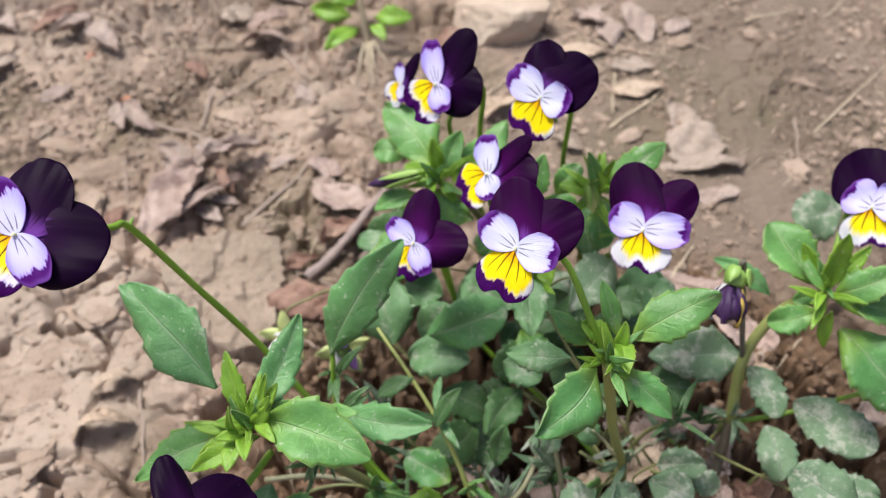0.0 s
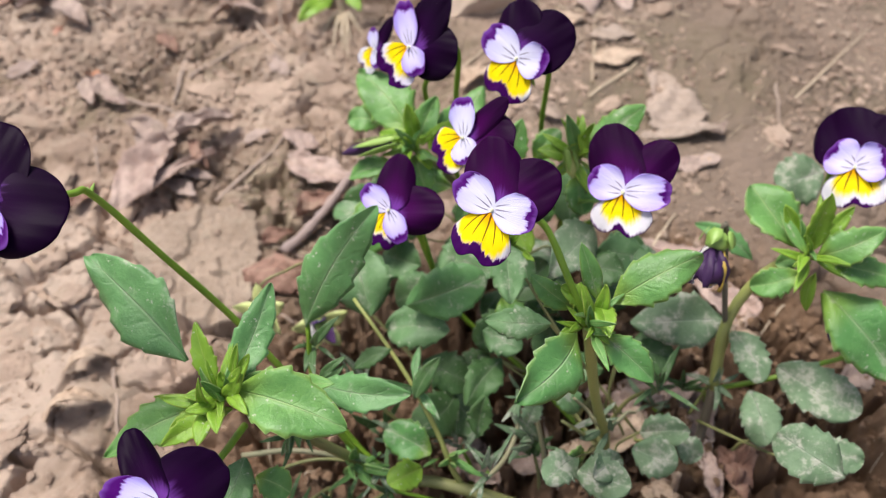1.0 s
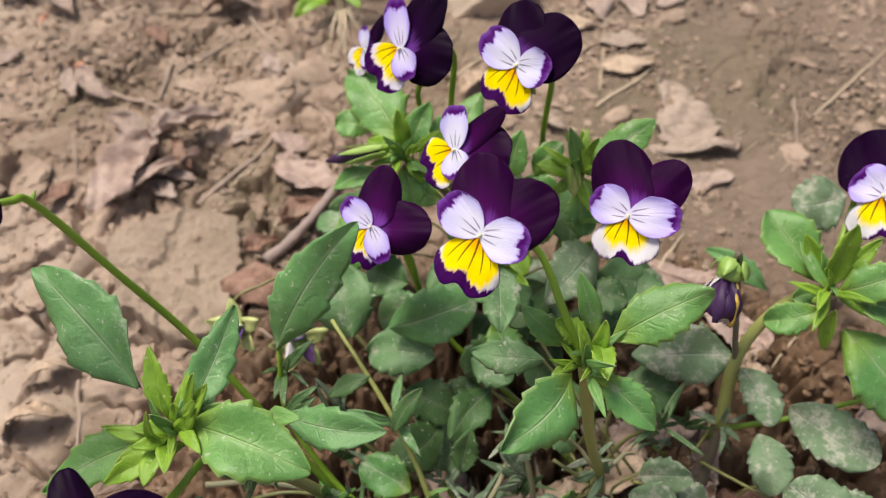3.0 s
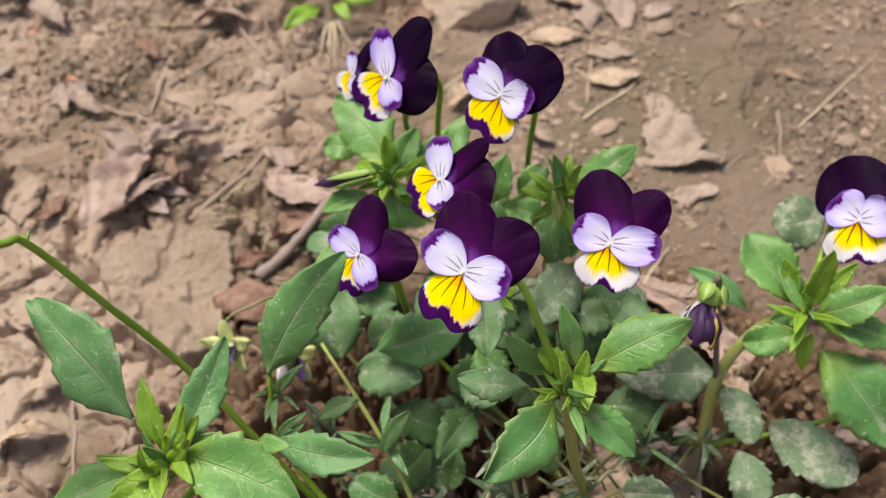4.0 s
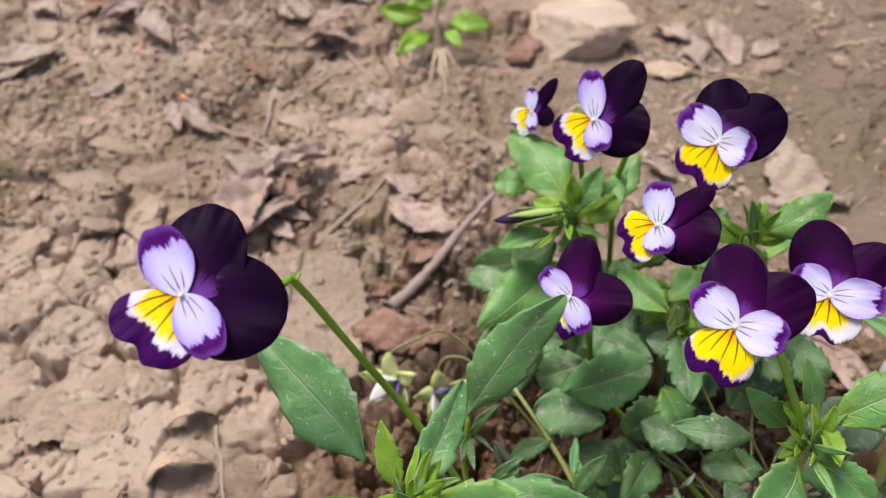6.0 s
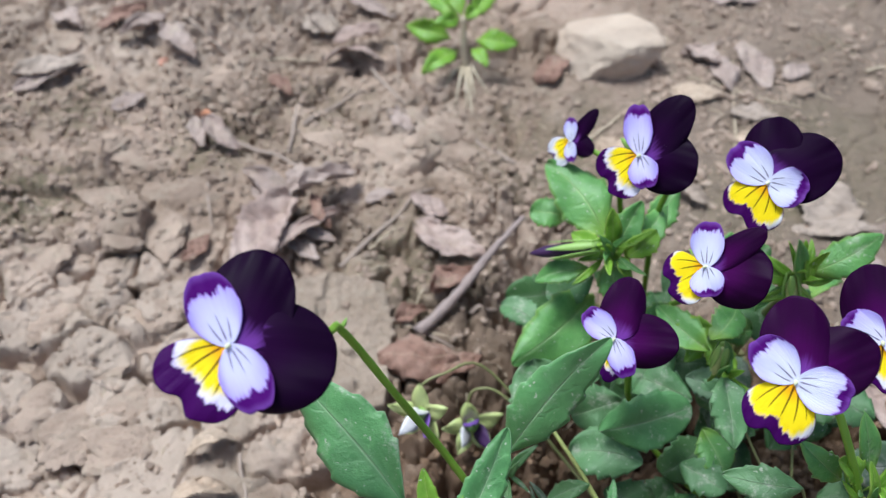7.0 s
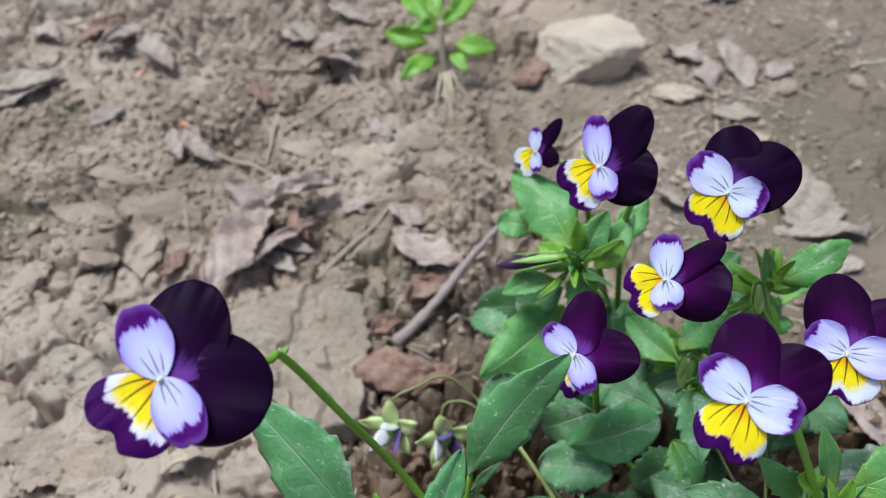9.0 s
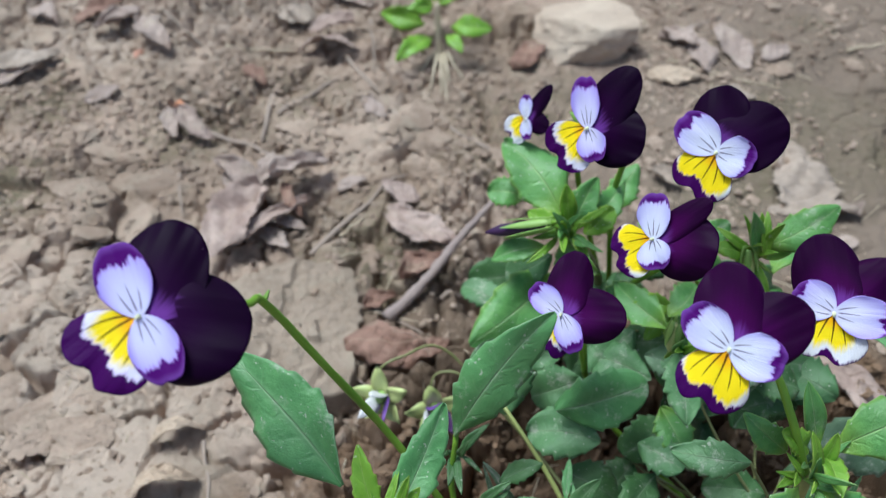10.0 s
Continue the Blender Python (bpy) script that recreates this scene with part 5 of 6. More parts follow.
def undergrowth(parent, count, lo, hi, seed):
    """Small older leaves low round the crown, mostly in the shade-darkened green."""
    rng = np.random.default_rng(seed)
    for k in range(count):
        a = np.array([rng.uniform(lo[i], hi[i]) for i in range(3)])
        an = rng.uniform(0, 2 * math.pi)
        ln = rng.uniform(0.013, 0.023)
        d = np.array((math.cos(an), math.sin(an), rng.uniform(-0.1, 0.35)))
        leaf(parent, a, a + d * ln, ln * rng.uniform(0.60, 0.92), old_shaded if rng.random() < 0.8 or a[0] < 0.05 else dusty, 0.1, 0.12)


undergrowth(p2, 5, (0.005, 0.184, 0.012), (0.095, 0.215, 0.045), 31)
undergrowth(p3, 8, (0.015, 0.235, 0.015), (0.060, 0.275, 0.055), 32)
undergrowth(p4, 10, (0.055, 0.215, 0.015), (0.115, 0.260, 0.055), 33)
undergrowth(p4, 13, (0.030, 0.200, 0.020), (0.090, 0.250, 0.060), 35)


for way, thick in (([(-0.040, 0.1680, 0.026), (-0.020, 0.1662, 0.030), (0.002, 0.1640, 0.022), (0.020, 0.1590, 0.014)], 0.0010),
                   ([(-0.036, 0.1620, 0.020), (-0.015, 0.1640, 0.027), (0.006, 0.1630, 0.022)], 0.0007),
                   ([(0.036, 0.1560, 0.010), (0.048, 0.1600, 0.022), (0.0545, 0.1690, 0.030), (0.0560, 0.1800, 0.036)], 0.0010),
                   ([(0.064, 0.1620, 0.004), (0.0630, 0.1650, 0.020), (0.0600, 0.1710, 0.040)], 0.0011),
                   ([(0.0860, 0.1690, 0.012), (0.0770, 0.1640, 0.030), (0.0690, 0.1680, 0.034)], 0.0008)):
    stalk(p1 if way[0][0] < 0.03 else p2, "stem", way, thick, thick * 0.7, shoot_dusty if thick > 0.0009 else stem_olive, 18)
stipules(p1, (0.0080, 0.1600, 0.0280), (-0.6, -0.6, 0.1), 8, 0.014, dusty, 21, 0.6)
stipules(p2, (0.0560, 0.1780, 0.0360), (-0.2, -0.2, 0.7), 6, 0.012, dusty, 22, 0.7)


def low_stems(parent, count, lo, hi, seed):
    """Thin bare stems that lean and cross low over the soil, each with a tuft of finger-like leaflets."""
    rng = np.random.default_rng(seed)
    for k in range(count):
        a = np.array((rng.uniform(lo[0], hi[0]), rng.uniform(lo[1], hi[1]), 0.0))
        a[2] = float(ground_height(a[0], a[1])) - 0.001
        e = a + np.array((rng.uniform(-0.022, 0.022), rng.uniform(-0.016, 0.016), rng.uniform(0.018, 0.040)))
        mid_ = (a + e) / 2 + 0.004 * rng.normal(size=3)
        stalk(parent, "stem", [a, mid_, e], 0.0009, 0.0006, stem_olive if rng.random() < 0.6 else stalk_green, 12)
        stipules(parent, e, (0, -0.1, 1.0), 7, 0.015, old_shaded if rng.random() < 0.5 else dusty, seed + k, 0.7)


low_stems(p2, 5, (0.000, 0.160), (0.085, 0.200), 60)
low_stems(p1, 5, (-0.025, 0.150), (0.050, 0.185), 80)
low_stems(p5, 2, (0.105, 0.160), (0.150, 0.195), 95)



# ---- loose things on the soil ----
def resting(x, y):
    """The height of the highest soil just round a place."""
    g = np.linspace(-0.004, 0.004, 5)
    gx, gy = np.meshgrid(x + g, y + g)
    return float(ground_height(gx, gy).mean())


DEAD_LABELS = {"umber": "curled grey-brown dead leaf on the soil", "russet": "reddish-brown withered leaf on the soil", "taupe": "dull taupe fragment of dead leaf on the soil",
               "tan": "tan curled dead leaf on the soil", "pale": "pale crumpled dead leaf on the soil"}


def dead_leaf(a, b, width, material, curl, lift, torn=False):
    a, b = np.array(a), np.array(b)
    rng = np.random.default_rng(int(abs(a[0] * 9973 + b[1] * 7919) * 1e4) % 99991)
    axis = b - a
    length = np.linalg.norm(axis)
    axis /= length
    side = np.array((-axis[1], axis[0]))
    n, m = 49, 13
    s, w = np.linspace(0, 1, n), np.linspace(-1, 1, m)
    prof = np.clip(np.sin(math.pi * np.clip(0.04 + 0.94 * s ** 0.85, 0, 1)), 0.02, 1) ** 0.7
    if torn:
        prof = np.interp(s, (0, 0.06, 0.5, 0.93, 1), (0.10, 0.30, 0.72, 1.0, 0.80))
    ph = rng.uniform(0, 6.28, 6)
    ragged = [1 + 0.08 * np.sin(9 * s + ph[0]) + 0.10 * (((s * 11 + ph[1]) % 1.0) - 0.5) + 0.04 * rng.normal(size=n) for _ in (0, 1)]
    ragged = [r * np.interp(s, np.linspace(0, 1, 7), rng.uniform(0.72, 1.15, 7)) for r in ragged]
    mid = (a + b) / 2
    z0 = max(resting(*a), resting(*b), resting(*mid)) + lift * 0.7
    tilt = rng.uniform(-0.16, 0.16) if curl < 0.5 else -0.55 * np.sign(axis[0])
    slope = np.clip((resting(*b) - resting(*a)) / length, -0.3, 0.3)
    pts = np.zeros((n, m, 3))
    for j, q in enumerate(w):
        x = q * prof * 0.5 * width * (ragged[0 if q < 0 else 1] if abs(q) > 0.8 else 1.0)
        rad = width * 0.5
        bowl = curl * rad * (q * q) * (1.2 if curl < 0.5 else 0.1)
        z = z0 + slope * (s - 0.5) * length + tilt * x + bowl * (0.6 + 0.4 * np.sin(3 * s + ph[2])) * (1.3 if ph[5] > 1.8 else -0.7)
        z = z + (0.46 * curl * length * np.sin(math.pi * s) if curl >= 0.5 else curl * 0.2 * length * np.sin(math.pi * s + 0.4 * ph[3] - 1.2)) + 0.05 * width * np.sin(8 * s + ph[4] + 2 * q) + 0.03 * width * np.sin(17 * s + 5 * q) + 0.025 * width * np.sin(23 * s - 7 * q + ph[0]) + 0.02 * width * np.sin(6 * q + 11 * s + ph[1])
        shrink = 1 - 0.18 * curl * q * q
        pl = a + np.outer(s * length, axis) + np.outer(x * shrink, side) + np.outer(0.06 * length * np.sin(math.pi * s + ph[1] - 3), side)
        floor = ground_height(pl[:, 0], pl[:, 1]) + 0.0004
        pts[:, j, :2] = pl
        pts[:, j, 2] = np.maximum(z, floor)
    ob = finish("dead_leaf", sheet_mesh("dead_leaf", pts, 0.0005), material)
    return tagged(ob, DEAD_LABELS[material.name.replace("dead_leaf_", "")], "dead leaf", "dead leaves on the soil")


def twig(a, b, radius, material, rise=0.0):
    a, b = np.array(a), np.array(b)
    rng = np.random.default_rng(int(abs(a[0] * 8111 + b[1] * 7013) * 1e4) % 99991)
    side = np.array((-(b - a)[1], (b - a)[0]))
    stops = []
    za, zb = resting(*a), resting(*b)
    for t in np.linspace(0, 1, 6):
        q = a + (b - a) * t + side * rng.normal() * (0.011 if radius < 0.0015 else 0.005)
        stops.append((*q, max(za + (zb + rise - za) * t, float(ground_height(*q)) - 0.0004) + radius * 0.8))
    r = radius * 0.72 if material is straw else radius * 0.95
    ob = finish("twig", tube_mesh("twig", stops, [r * 1.1, r, r * 0.75, r * 0.45], 30, 8, 0.07 if radius < 0.0015 else 0.14, 5), material)
    lab = "thin pale dry straw lying on the soil" if material is straw else "weathered grey-brown twig lying on the soil"
    return tagged(ob, lab, "twig", "twigs and straws on the soil")


def lump_mesh(name, seed, cut=4, rough=0.30, boxy=0.0, grain=1.0):
    """A broken lump: a rough ball or block with flat fracture faces and crumbly grain."""
    noise.seed_set(seed * 17 + 3)
    bm = bmesh.new()
    bmesh.ops.create_icosphere(bm, subdivisions=cut, radius=0.5)
    off = Vector((seed * 3.1, seed * 1.7, seed * 0.9))
    faces = [(noise.random_unit_vector(), 0.22 + 0.15 * k / 9) for k in range(9)]
    for vtx in bm.verts:
        d = vtx.co.normalized()
        d = d.lerp(d / max(abs(d.x), abs(d.y), abs(d.z)) * 0.82, boxy)
        k = 1 + rough * noise.fractal(d * 1.4 + off, 0.8, 2.0, 4)
        co = d * 0.5 * k
        for nrm, lim in faces if not boxy else faces[:4]:
            over = co.dot(nrm) - lim - 0.10 * (boxy > 0) - 0.02 * noise.noise(co * 7 + off)
            if over > 0:
                co -= nrm * over * 0.95
        co *= 1 + grain * 0.10 * (noise.ridged_multi_fractal(co * 5 + off, 0.7, 2.1, 4, 0.9, 2.0) - 1.0) + grain * 0.06 * noise.fractal(co * 22 + off, 0.7, 2.0, 3)
        vtx.co = co
    mesh = bpy.data.meshes.new(name)
    bm.to_mesh(mesh)
    bm.free()
    mesh.polygons.foreach_set("use_smooth", [True] * len(mesh.polygons))
    return mesh


LUMPS = [lump_mesh("clod", k, 4) for k in range(8)]
PLATES = [lump_mesh("clod", 30 + k, 5, 0.42) for k in range(6)]
for lump in LUMPS + PLATES:
    lump.materials.append(clod_soil)
rng_clod = random.Random(7)


def clod(x, y, wide, deep, flat=0.42):
    shapes = PLATES if wide > 0.024 and x < -0.09 else LUMPS
    ob = new("soil_clod", shapes[rng_clod.randrange(len(shapes))])
    tall = min(wide, deep) * (0.30 if shapes is PLATES else flat)
    ob.matrix_world = pose(x, y, resting(x, y) + tall * (-0.10 if shapes is PLATES else 0.04), rng_clod.uniform(-12, 12), rng_clod.uniform(-12, 12), rng_clod.uniform(-25, 25)) @ Matrix.Diagonal((wide, deep, tall, 1))
    return tagged(ob, "rough lump of dry brown clay on the soil", "soil clod", "clay clods on the soil")


dead_leaf((-0.0969, 0.3561), (-0.1243, 0.3158), 0.0273, umber, .32, 0.010)
dead_leaf((-0.0766, 0.3530), (-0.1055, 0.3219), 0.0106, umber, .42, 0.010)
dead_leaf((-0.0996, 0.3547), (-0.1257, 0.3737), 0.0143, taupe, .3, 0.010)
dead_leaf((-0.1199, 0.3687), (-0.1013, 0.3523), 0.0139, taupe, .1, 0.005)
dead_leaf((-0.0736, 0.3825), (-0.0942, 0.3576), 0.0154, taupe, .45, 0.010)
dead_leaf((-0.0904, 0.3599), (-0.0803, 0.3420), 0.0072, russet, .4, 0.005)
dead_leaf((-0.0991, 0.3813), (-0.1027, 0.3610), 0.0106, taupe, .1, 0.004)
dead_leaf((-0.1000, 0.3446), (-0.0785, 0.3346), 0.0088, taupe, .2, 0.003)
dead_leaf((-0.0415, 0.3444), (-0.0084, 0.3277), 0.0205, umber, .2, 0.003)
dead_leaf((-0.0542, 0.2645), (-0.0222, 0.2698), 0.0214, russet, .35, 0.005)
dead_leaf((-0.0337, 0.3039), (-0.0115, 0.3190), 0.0153, russet, .4, 0.004)
dead_leaf((-0.0321, 0.2581), (-0.0126, 0.2711), 0.0121, russet, .4, 0.004)
dead_leaf((0.1500, 0.3850), (0.1515, 0.3430), 0.0300, pale, .12, 0.003, True)
dead_leaf((0.1360, 0.3450), (0.1710, 0.3320), 0.0120, pale, .45, 0.003)
dead_leaf((0.1600, 0.3390), (0.1730, 0.3330), 0.0105, taupe, .40, 0.003, True)
dead_leaf((0.1462, 0.3170), (0.1687, 0.3185), 0.0125, taupe, .05, 0.001)
dead_leaf((0.1124, 0.2654), (0.1499, 0.2619), 0.0134, umber, .1, 0.004)
dead_leaf((-0.1271, 0.2025), (-0.1039, 0.2106), 0.0144, tan, .9, 0.003)
dead_leaf((-0.1251, 0.2254), (-0.1064, 0.2309), 0.0117, tan, .75, 0.004)
dead_leaf((-0.0953, 0.4730), (-0.0619, 0.4664), 0.0136, umber, .5, 0.003)
dead_leaf((-0.1106, 0.5122), (-0.0884, 0.4967), 0.0182, pale, .3, 0.004)
dead_leaf((0.1263, 0.4765), (0.1243, 0.4383), 0.0147, taupe, .2, 0.002)
dead_leaf((0.1413, 0.4809), (0.1469, 0.4414), 0.0155, taupe, .1, 0.002)
dead_leaf((0.1224, 0.4222), (0.1456, 0.4145), 0.0125, pale, .15, 0.002)
dead_leaf((0.1208, 0.3968), (0.1477, 0.4030), 0.0147, tan, .15, 0.003)
dead_leaf((0.1067, 0.4727), (0.1211, 0.4784), 0.0079, taupe, .3, 0.002)
dead_leaf((0.1597, 0.4501), (0.1746, 0.4660), 0.0121, taupe, .2, 0.002)
dead_leaf((-0.0900, 0.4860), (-0.0640, 0.4800), 0.0150, umber, .35, 0.008)
dead_leaf((-0.1040, 0.5120), (-0.0900, 0.4940), 0.0130, pale, .3, 0.006)
dead_leaf((-0.1800, 0.4900), (-0.1700, 0.4680), 0.0130, pale, .3, 0.005)
dead_leaf((-0.2100, 0.4920), (-0.1860, 0.4960), 0.0120, taupe, .3, 0.005)
dead_leaf((-0.2620, 0.4480), (-0.2250, 0.4640), 0.0150, pale, .25, 0.006)
dead_leaf((-0.1572, 0.4180), (-0.1504, 0.3975), 0.0095, taupe, .1, 0.002)
dead_leaf((0.1843, 0.1968), (0.2019, 0.2034), 0.0149, taupe, .1, 0.003)
dead_leaf((0.1290, 0.2050), (0.1240, 0.1640), 0.0150, taupe, .2, 0.004)
dead_leaf((0.1180, 0.2640), (0.1560, 0.2240), 0.0220, umber, .2, 0.003, True)
dead_leaf((0.1341, 0.1784), (0.1392, 0.1592), 0.0098, russet, .2, 0.004)
dead_leaf((0.0524, 0.1813), (0.0688, 0.1636), 0.0112, umber, .2, 0.005)
dead_leaf((0.1516, 0.2084), (0.1474, 0.2267), 0.0092, tan, .1, 0.005)
dead_leaf((0.0660, 0.1720), (0.1030, 0.1820), 0.0160, tan, .25, 0.006, True)
dead_leaf((0.0978, 0.2029), (0.1204, 0.1902), 0.0130, taupe, .2, 0.003)
dead_leaf((0.1038, 0.1645), (0.1137, 0.1560), 0.0095, tan, .2, 0.005)
dead_leaf((0.0310, 0.1880), (0.0480, 0.1640), 0.0170, umber, .25, 0.003)
dead_leaf((0.0860, 0.1990), (0.1040, 0.1830), 0.0150, umber, .35, 0.003)
dead_leaf((0.1320, 0.1760), (0.1345, 0.1540), 0.0085, russet, .40, 0.003)
dead_leaf((0.1240, 0.1700), (0.1265, 0.1520), 0.0080, umber, .45, 0.003)
dead_leaf((0.1000, 0.1620), (0.1130, 0.1540), 0.0105, tan, .30, 0.003)
dead_leaf((0.1185, 0.1880), (0.1300, 0.2060), 0.0080, umber, .20, 0.003)
dead_leaf((-0.0565, 0.4243), (-0.0426, 0.4100), 0.0098, taupe, .1, 0.003)
dead_leaf((0.0638, 0.4042), (0.0498, 0.3790), 0.0155, tan, .2, 0.003)
dead_leaf((0.0857, 0.3664), (0.0974, 0.3555), 0.0101, pale, .4, 0.003)
dead_leaf((-0.2263, 0.4939), (-0.2035, 0.5167), 0.0145, russet, .3, 0.003)
dead_leaf((-0.2025, 0.4236), (-0.1852, 0.4323), 0.0108, taupe, .2, 0.003)
dead_leaf((-0.2595, 0.4411), (-0.2256, 0.4637), 0.0160, taupe, .2, 0.003)
dead_leaf((-0.1462, 0.3224), (-0.1365, 0.3397), 0.0108, russet, .3, 0.004)
dead_leaf((-0.1017, 0.3363), (-0.0846, 0.3226), 0.0095, taupe, .2, 0.004)
dead_leaf((-0.0840, 0.5259), (-0.0560, 0.5141), 0.0107, taupe, .3, 0.003)
dead_leaf((0.0216, 0.4546), (0.0446, 0.4649), 0.0182, russet, .25, 0.004)
dead_leaf((0.0945, 0.4401), (0.1212, 0.4354), 0.0136, tan, .2, 0.003)
dead_leaf((0.1644, 0.5270), (0.1311, 0.5330), 0.0166, taupe, .2, 0.002)
dead_leaf((-0.0485, 0.2873), (-0.0348, 0.2968), 0.0090, russet, .3, 0.004)
dead_leaf((-0.0269, 0.3507), (-0.0428, 0.3607), 0.0118, umber, .3, 0.004)
dead_leaf((-0.0662, 0.3651), (-0.0518, 0.3695), 0.0079, taupe, .3, 0.004)
dead_leaf((-0.2085, 0.5075), (-0.1929, 0.4889), 0.0119, taupe, .3, 0.003)
dead_leaf((-0.1228, 0.4518), (-0.1100, 0.4395), 0.0091, russet, .3, 0.003)
dead_leaf((-0.2590, 0.5106), (-0.2340, 0.4930), 0.0164, taupe, .3, 0.004)
dead_leaf((-0.1500, 0.4121), (-0.1317, 0.3987), 0.0121, umber, .3, 0.004)
dead_leaf((0.1106, 0.4808), (0.1255, 0.4596), 0.0154, taupe, .3, 0.003)
dead_leaf((-0.1854, 0.4905), (-0.1642, 0.4620), 0.0174, taupe, .3, 0.004)
dead_leaf((-0.2099, 0.4811), (-0.1870, 0.4968), 0.0141, taupe, .4, 0.004)
twig((-0.0385, 0.2825), (0.0075, 0.3345), 0.00250, mauve_bark, 0.022)
twig((-0.0550, 0.2885), (-0.0255, 0.2832), 0.00085, straw)
twig((-0.0569, 0.2941), (-0.0230, 0.2777), 0.00092, bark)
twig((-0.1340, 0.4079), (-0.0799, 0.3765), 0.00129, bark)
twig((-0.1015, 0.4193), (-0.0710, 0.4471), 0.00119, bark)
twig((-0.0751, 0.3214), (-0.0325, 0.3738), 0.00132, bark)
twig((0.2143, 0.3564), (0.2746, 0.4139), 0.00087, straw)
twig((0.1144, 0.3724), (0.1512, 0.4013), 0.00125, straw)
twig((-0.1059, 0.4361), (-0.1068, 0.3969), 0.00150, bark)
twig((0.1402, 0.4340), (0.1617, 0.4262), 0.00088, straw)
twig((0.2083, 0.4617), (0.2401, 0.4663), 0.00129, straw)
twig((-0.1435, 0.3725), (-0.1374, 0.3460), 0.00094, bark)
twig((-0.1052, 0.2270), (-0.0961, 0.1871), 0.00085, bark)
twig((0.1740, 0.2360), (0.1580, 0.2190), 0.00060, straw, 0.006)
twig((0.1225, 0.2632), (0.1389, 0.2871), 0.00105, straw)
twig((0.0454, 0.4073), (0.0810, 0.4372), 0.00098, straw)
twig((0.2556, 0.4597), (0.2726, 0.4760), 0.00091, straw)
twig((0.2654, 0.4646), (0.2782, 0.4559), 0.00083, straw)
twig((-0.0686, 0.4674), (-0.0480, 0.4337), 0.00138, bark)
twig((-0.0557, 0.4976), (-0.0526, 0.4507), 0.00107, bark)
twig((-0.1309, 0.4254), (-0.1179, 0.4346), 0.00103, straw)
twig((-0.1369, 0.4750), (-0.0990, 0.4767), 0.00110, straw)
twig((0.2095, 0.3690), (0.2023, 0.3378), 0.00075, bark)
twig((0.1620, 0.3624), (0.1731, 0.3547), 0.00067, straw)
twig((0.1076, 0.4545), (0.1360, 0.4372), 0.00082, straw)
twig((0.1249, 0.4813), (0.1454, 0.4914), 0.00095, bark)
twig((-0.0161, 0.2979), (0.0024, 0.3074), 0.00107, bark)
twig((-0.0405, 0.3035), (-0.0252, 0.3203), 0.00082, straw)
twig((-0.0626, 0.3342), (-0.0508, 0.3442), 0.00087, straw)
twig((-0.1753, 0.4990), (-0.1475, 0.4762), 0.00114, bark)
twig((-0.0110, 0.4105), (0.0079, 0.3890), 0.00082, bark)
twig((0.1176, 0.3828), (0.1303, 0.4520), 0.00079, straw)
twig((-0.1737, 0.2629), (-0.1553, 0.2523), 0.00070, bark)
twig((0.1220, 0.1990), (0.1223, 0.1850), 0.00065, bark)
twig((0.0669, 0.1870), (0.0685, 0.1611), 0.00082, bark)
twig((0.1006, 0.1950), (0.1096, 0.1766), 0.00053, straw)
twig((-0.0658, 0.3130), (-0.0454, 0.3307), 0.00073, straw)
twig((-0.2663, 0.4350), (-0.2378, 0.4522), 0.00121, straw)
twig((-0.2250, 0.4624), (-0.2078, 0.4449), 0.00103, straw)
twig((0.0007, 0.4020), (0.0114, 0.3852), 0.00087, bark)
twig((-0.0307, 0.2405), (-0.0542, 0.2574), 0.00060, bark)
twig((0.1387, 0.2620), (0.1286, 0.2726), 0.00057, straw)
clod(-0.2396, 0.4905, 0.0210, 0.0272)
clod(-0.1456, 0.4566, 0.0268, 0.0227)
clod(-0.0623, 0.4035, 0.0212, 0.0145)
clod(-0.1911, 0.4547, 0.0223, 0.0205)
clod(-0.2140, 0.4516, 0.0264, 0.0236)
clod(-0.0421, 0.4025, 0.0178, 0.0135)
clod(-0.1746, 0.4789, 0.0190, 0.0214)
clod(-0.1492, 0.4627, 0.0242, 0.0229)
clod(0.0010, 0.4741, 0.0212, 0.0177)
clod(0.2008, 0.3300, 0.0168, 0.0187)
clod(0.2240, 0.3991, 0.0236, 0.0101)
clod(0.2354, 0.3495, 0.0165, 0.0095)
clod(0.2095, 0.4531, 0.0144, 0.0135)
clod(0.1226, 0.3683, 0.0182, 0.0114)
clod(-0.1490, 0.2292, 0.0397, 0.0297)
clod(-0.1551, 0.2500, 0.0328, 0.0273)
clod(-0.1411, 0.2021, 0.0279, 0.0285)
clod(-0.1649, 0.2662, 0.0254, 0.0212)
clod(-0.1156, 0.2626, 0.0187, 0.0201)
clod(-0.1513, 0.2919, 0.0317, 0.0324)
clod(-0.1733, 0.3865, 0.0402, 0.0293)
clod(-0.1984, 0.3983, 0.0278, 0.0260)
clod(-0.1500, 0.3662, 0.0352, 0.0320)
clod(-0.0779, 0.2033, 0.0214, 0.0208)
clod(-0.0834, 0.1840, 0.0210, 0.0233)
clod(-0.0543, 0.3988, 0.0286, 0.0199)
clod(-0.0674, 0.4050, 0.0290, 0.0161)
clod(-0.0333, 0.4116, 0.0322, 0.0242)
clod(-0.0308, 0.3685, 0.0210, 0.0150)
clod(0.0602, 0.3971, 0.0250, 0.0234)
clod(-0.0169, 0.3950, 0.0281, 0.0234)
clod(-0.0504, 0.3223, 0.0196, 0.0210)
clod(0.1649, 0.4438, 0.0278, 0.0156)
clod(-0.1847, 0.2193, 0.0291, 0.0273)
clod(-0.1916, 0.2934, 0.0321, 0.0301)
clod(-0.1532, 0.2288, 0.0308, 0.0267)
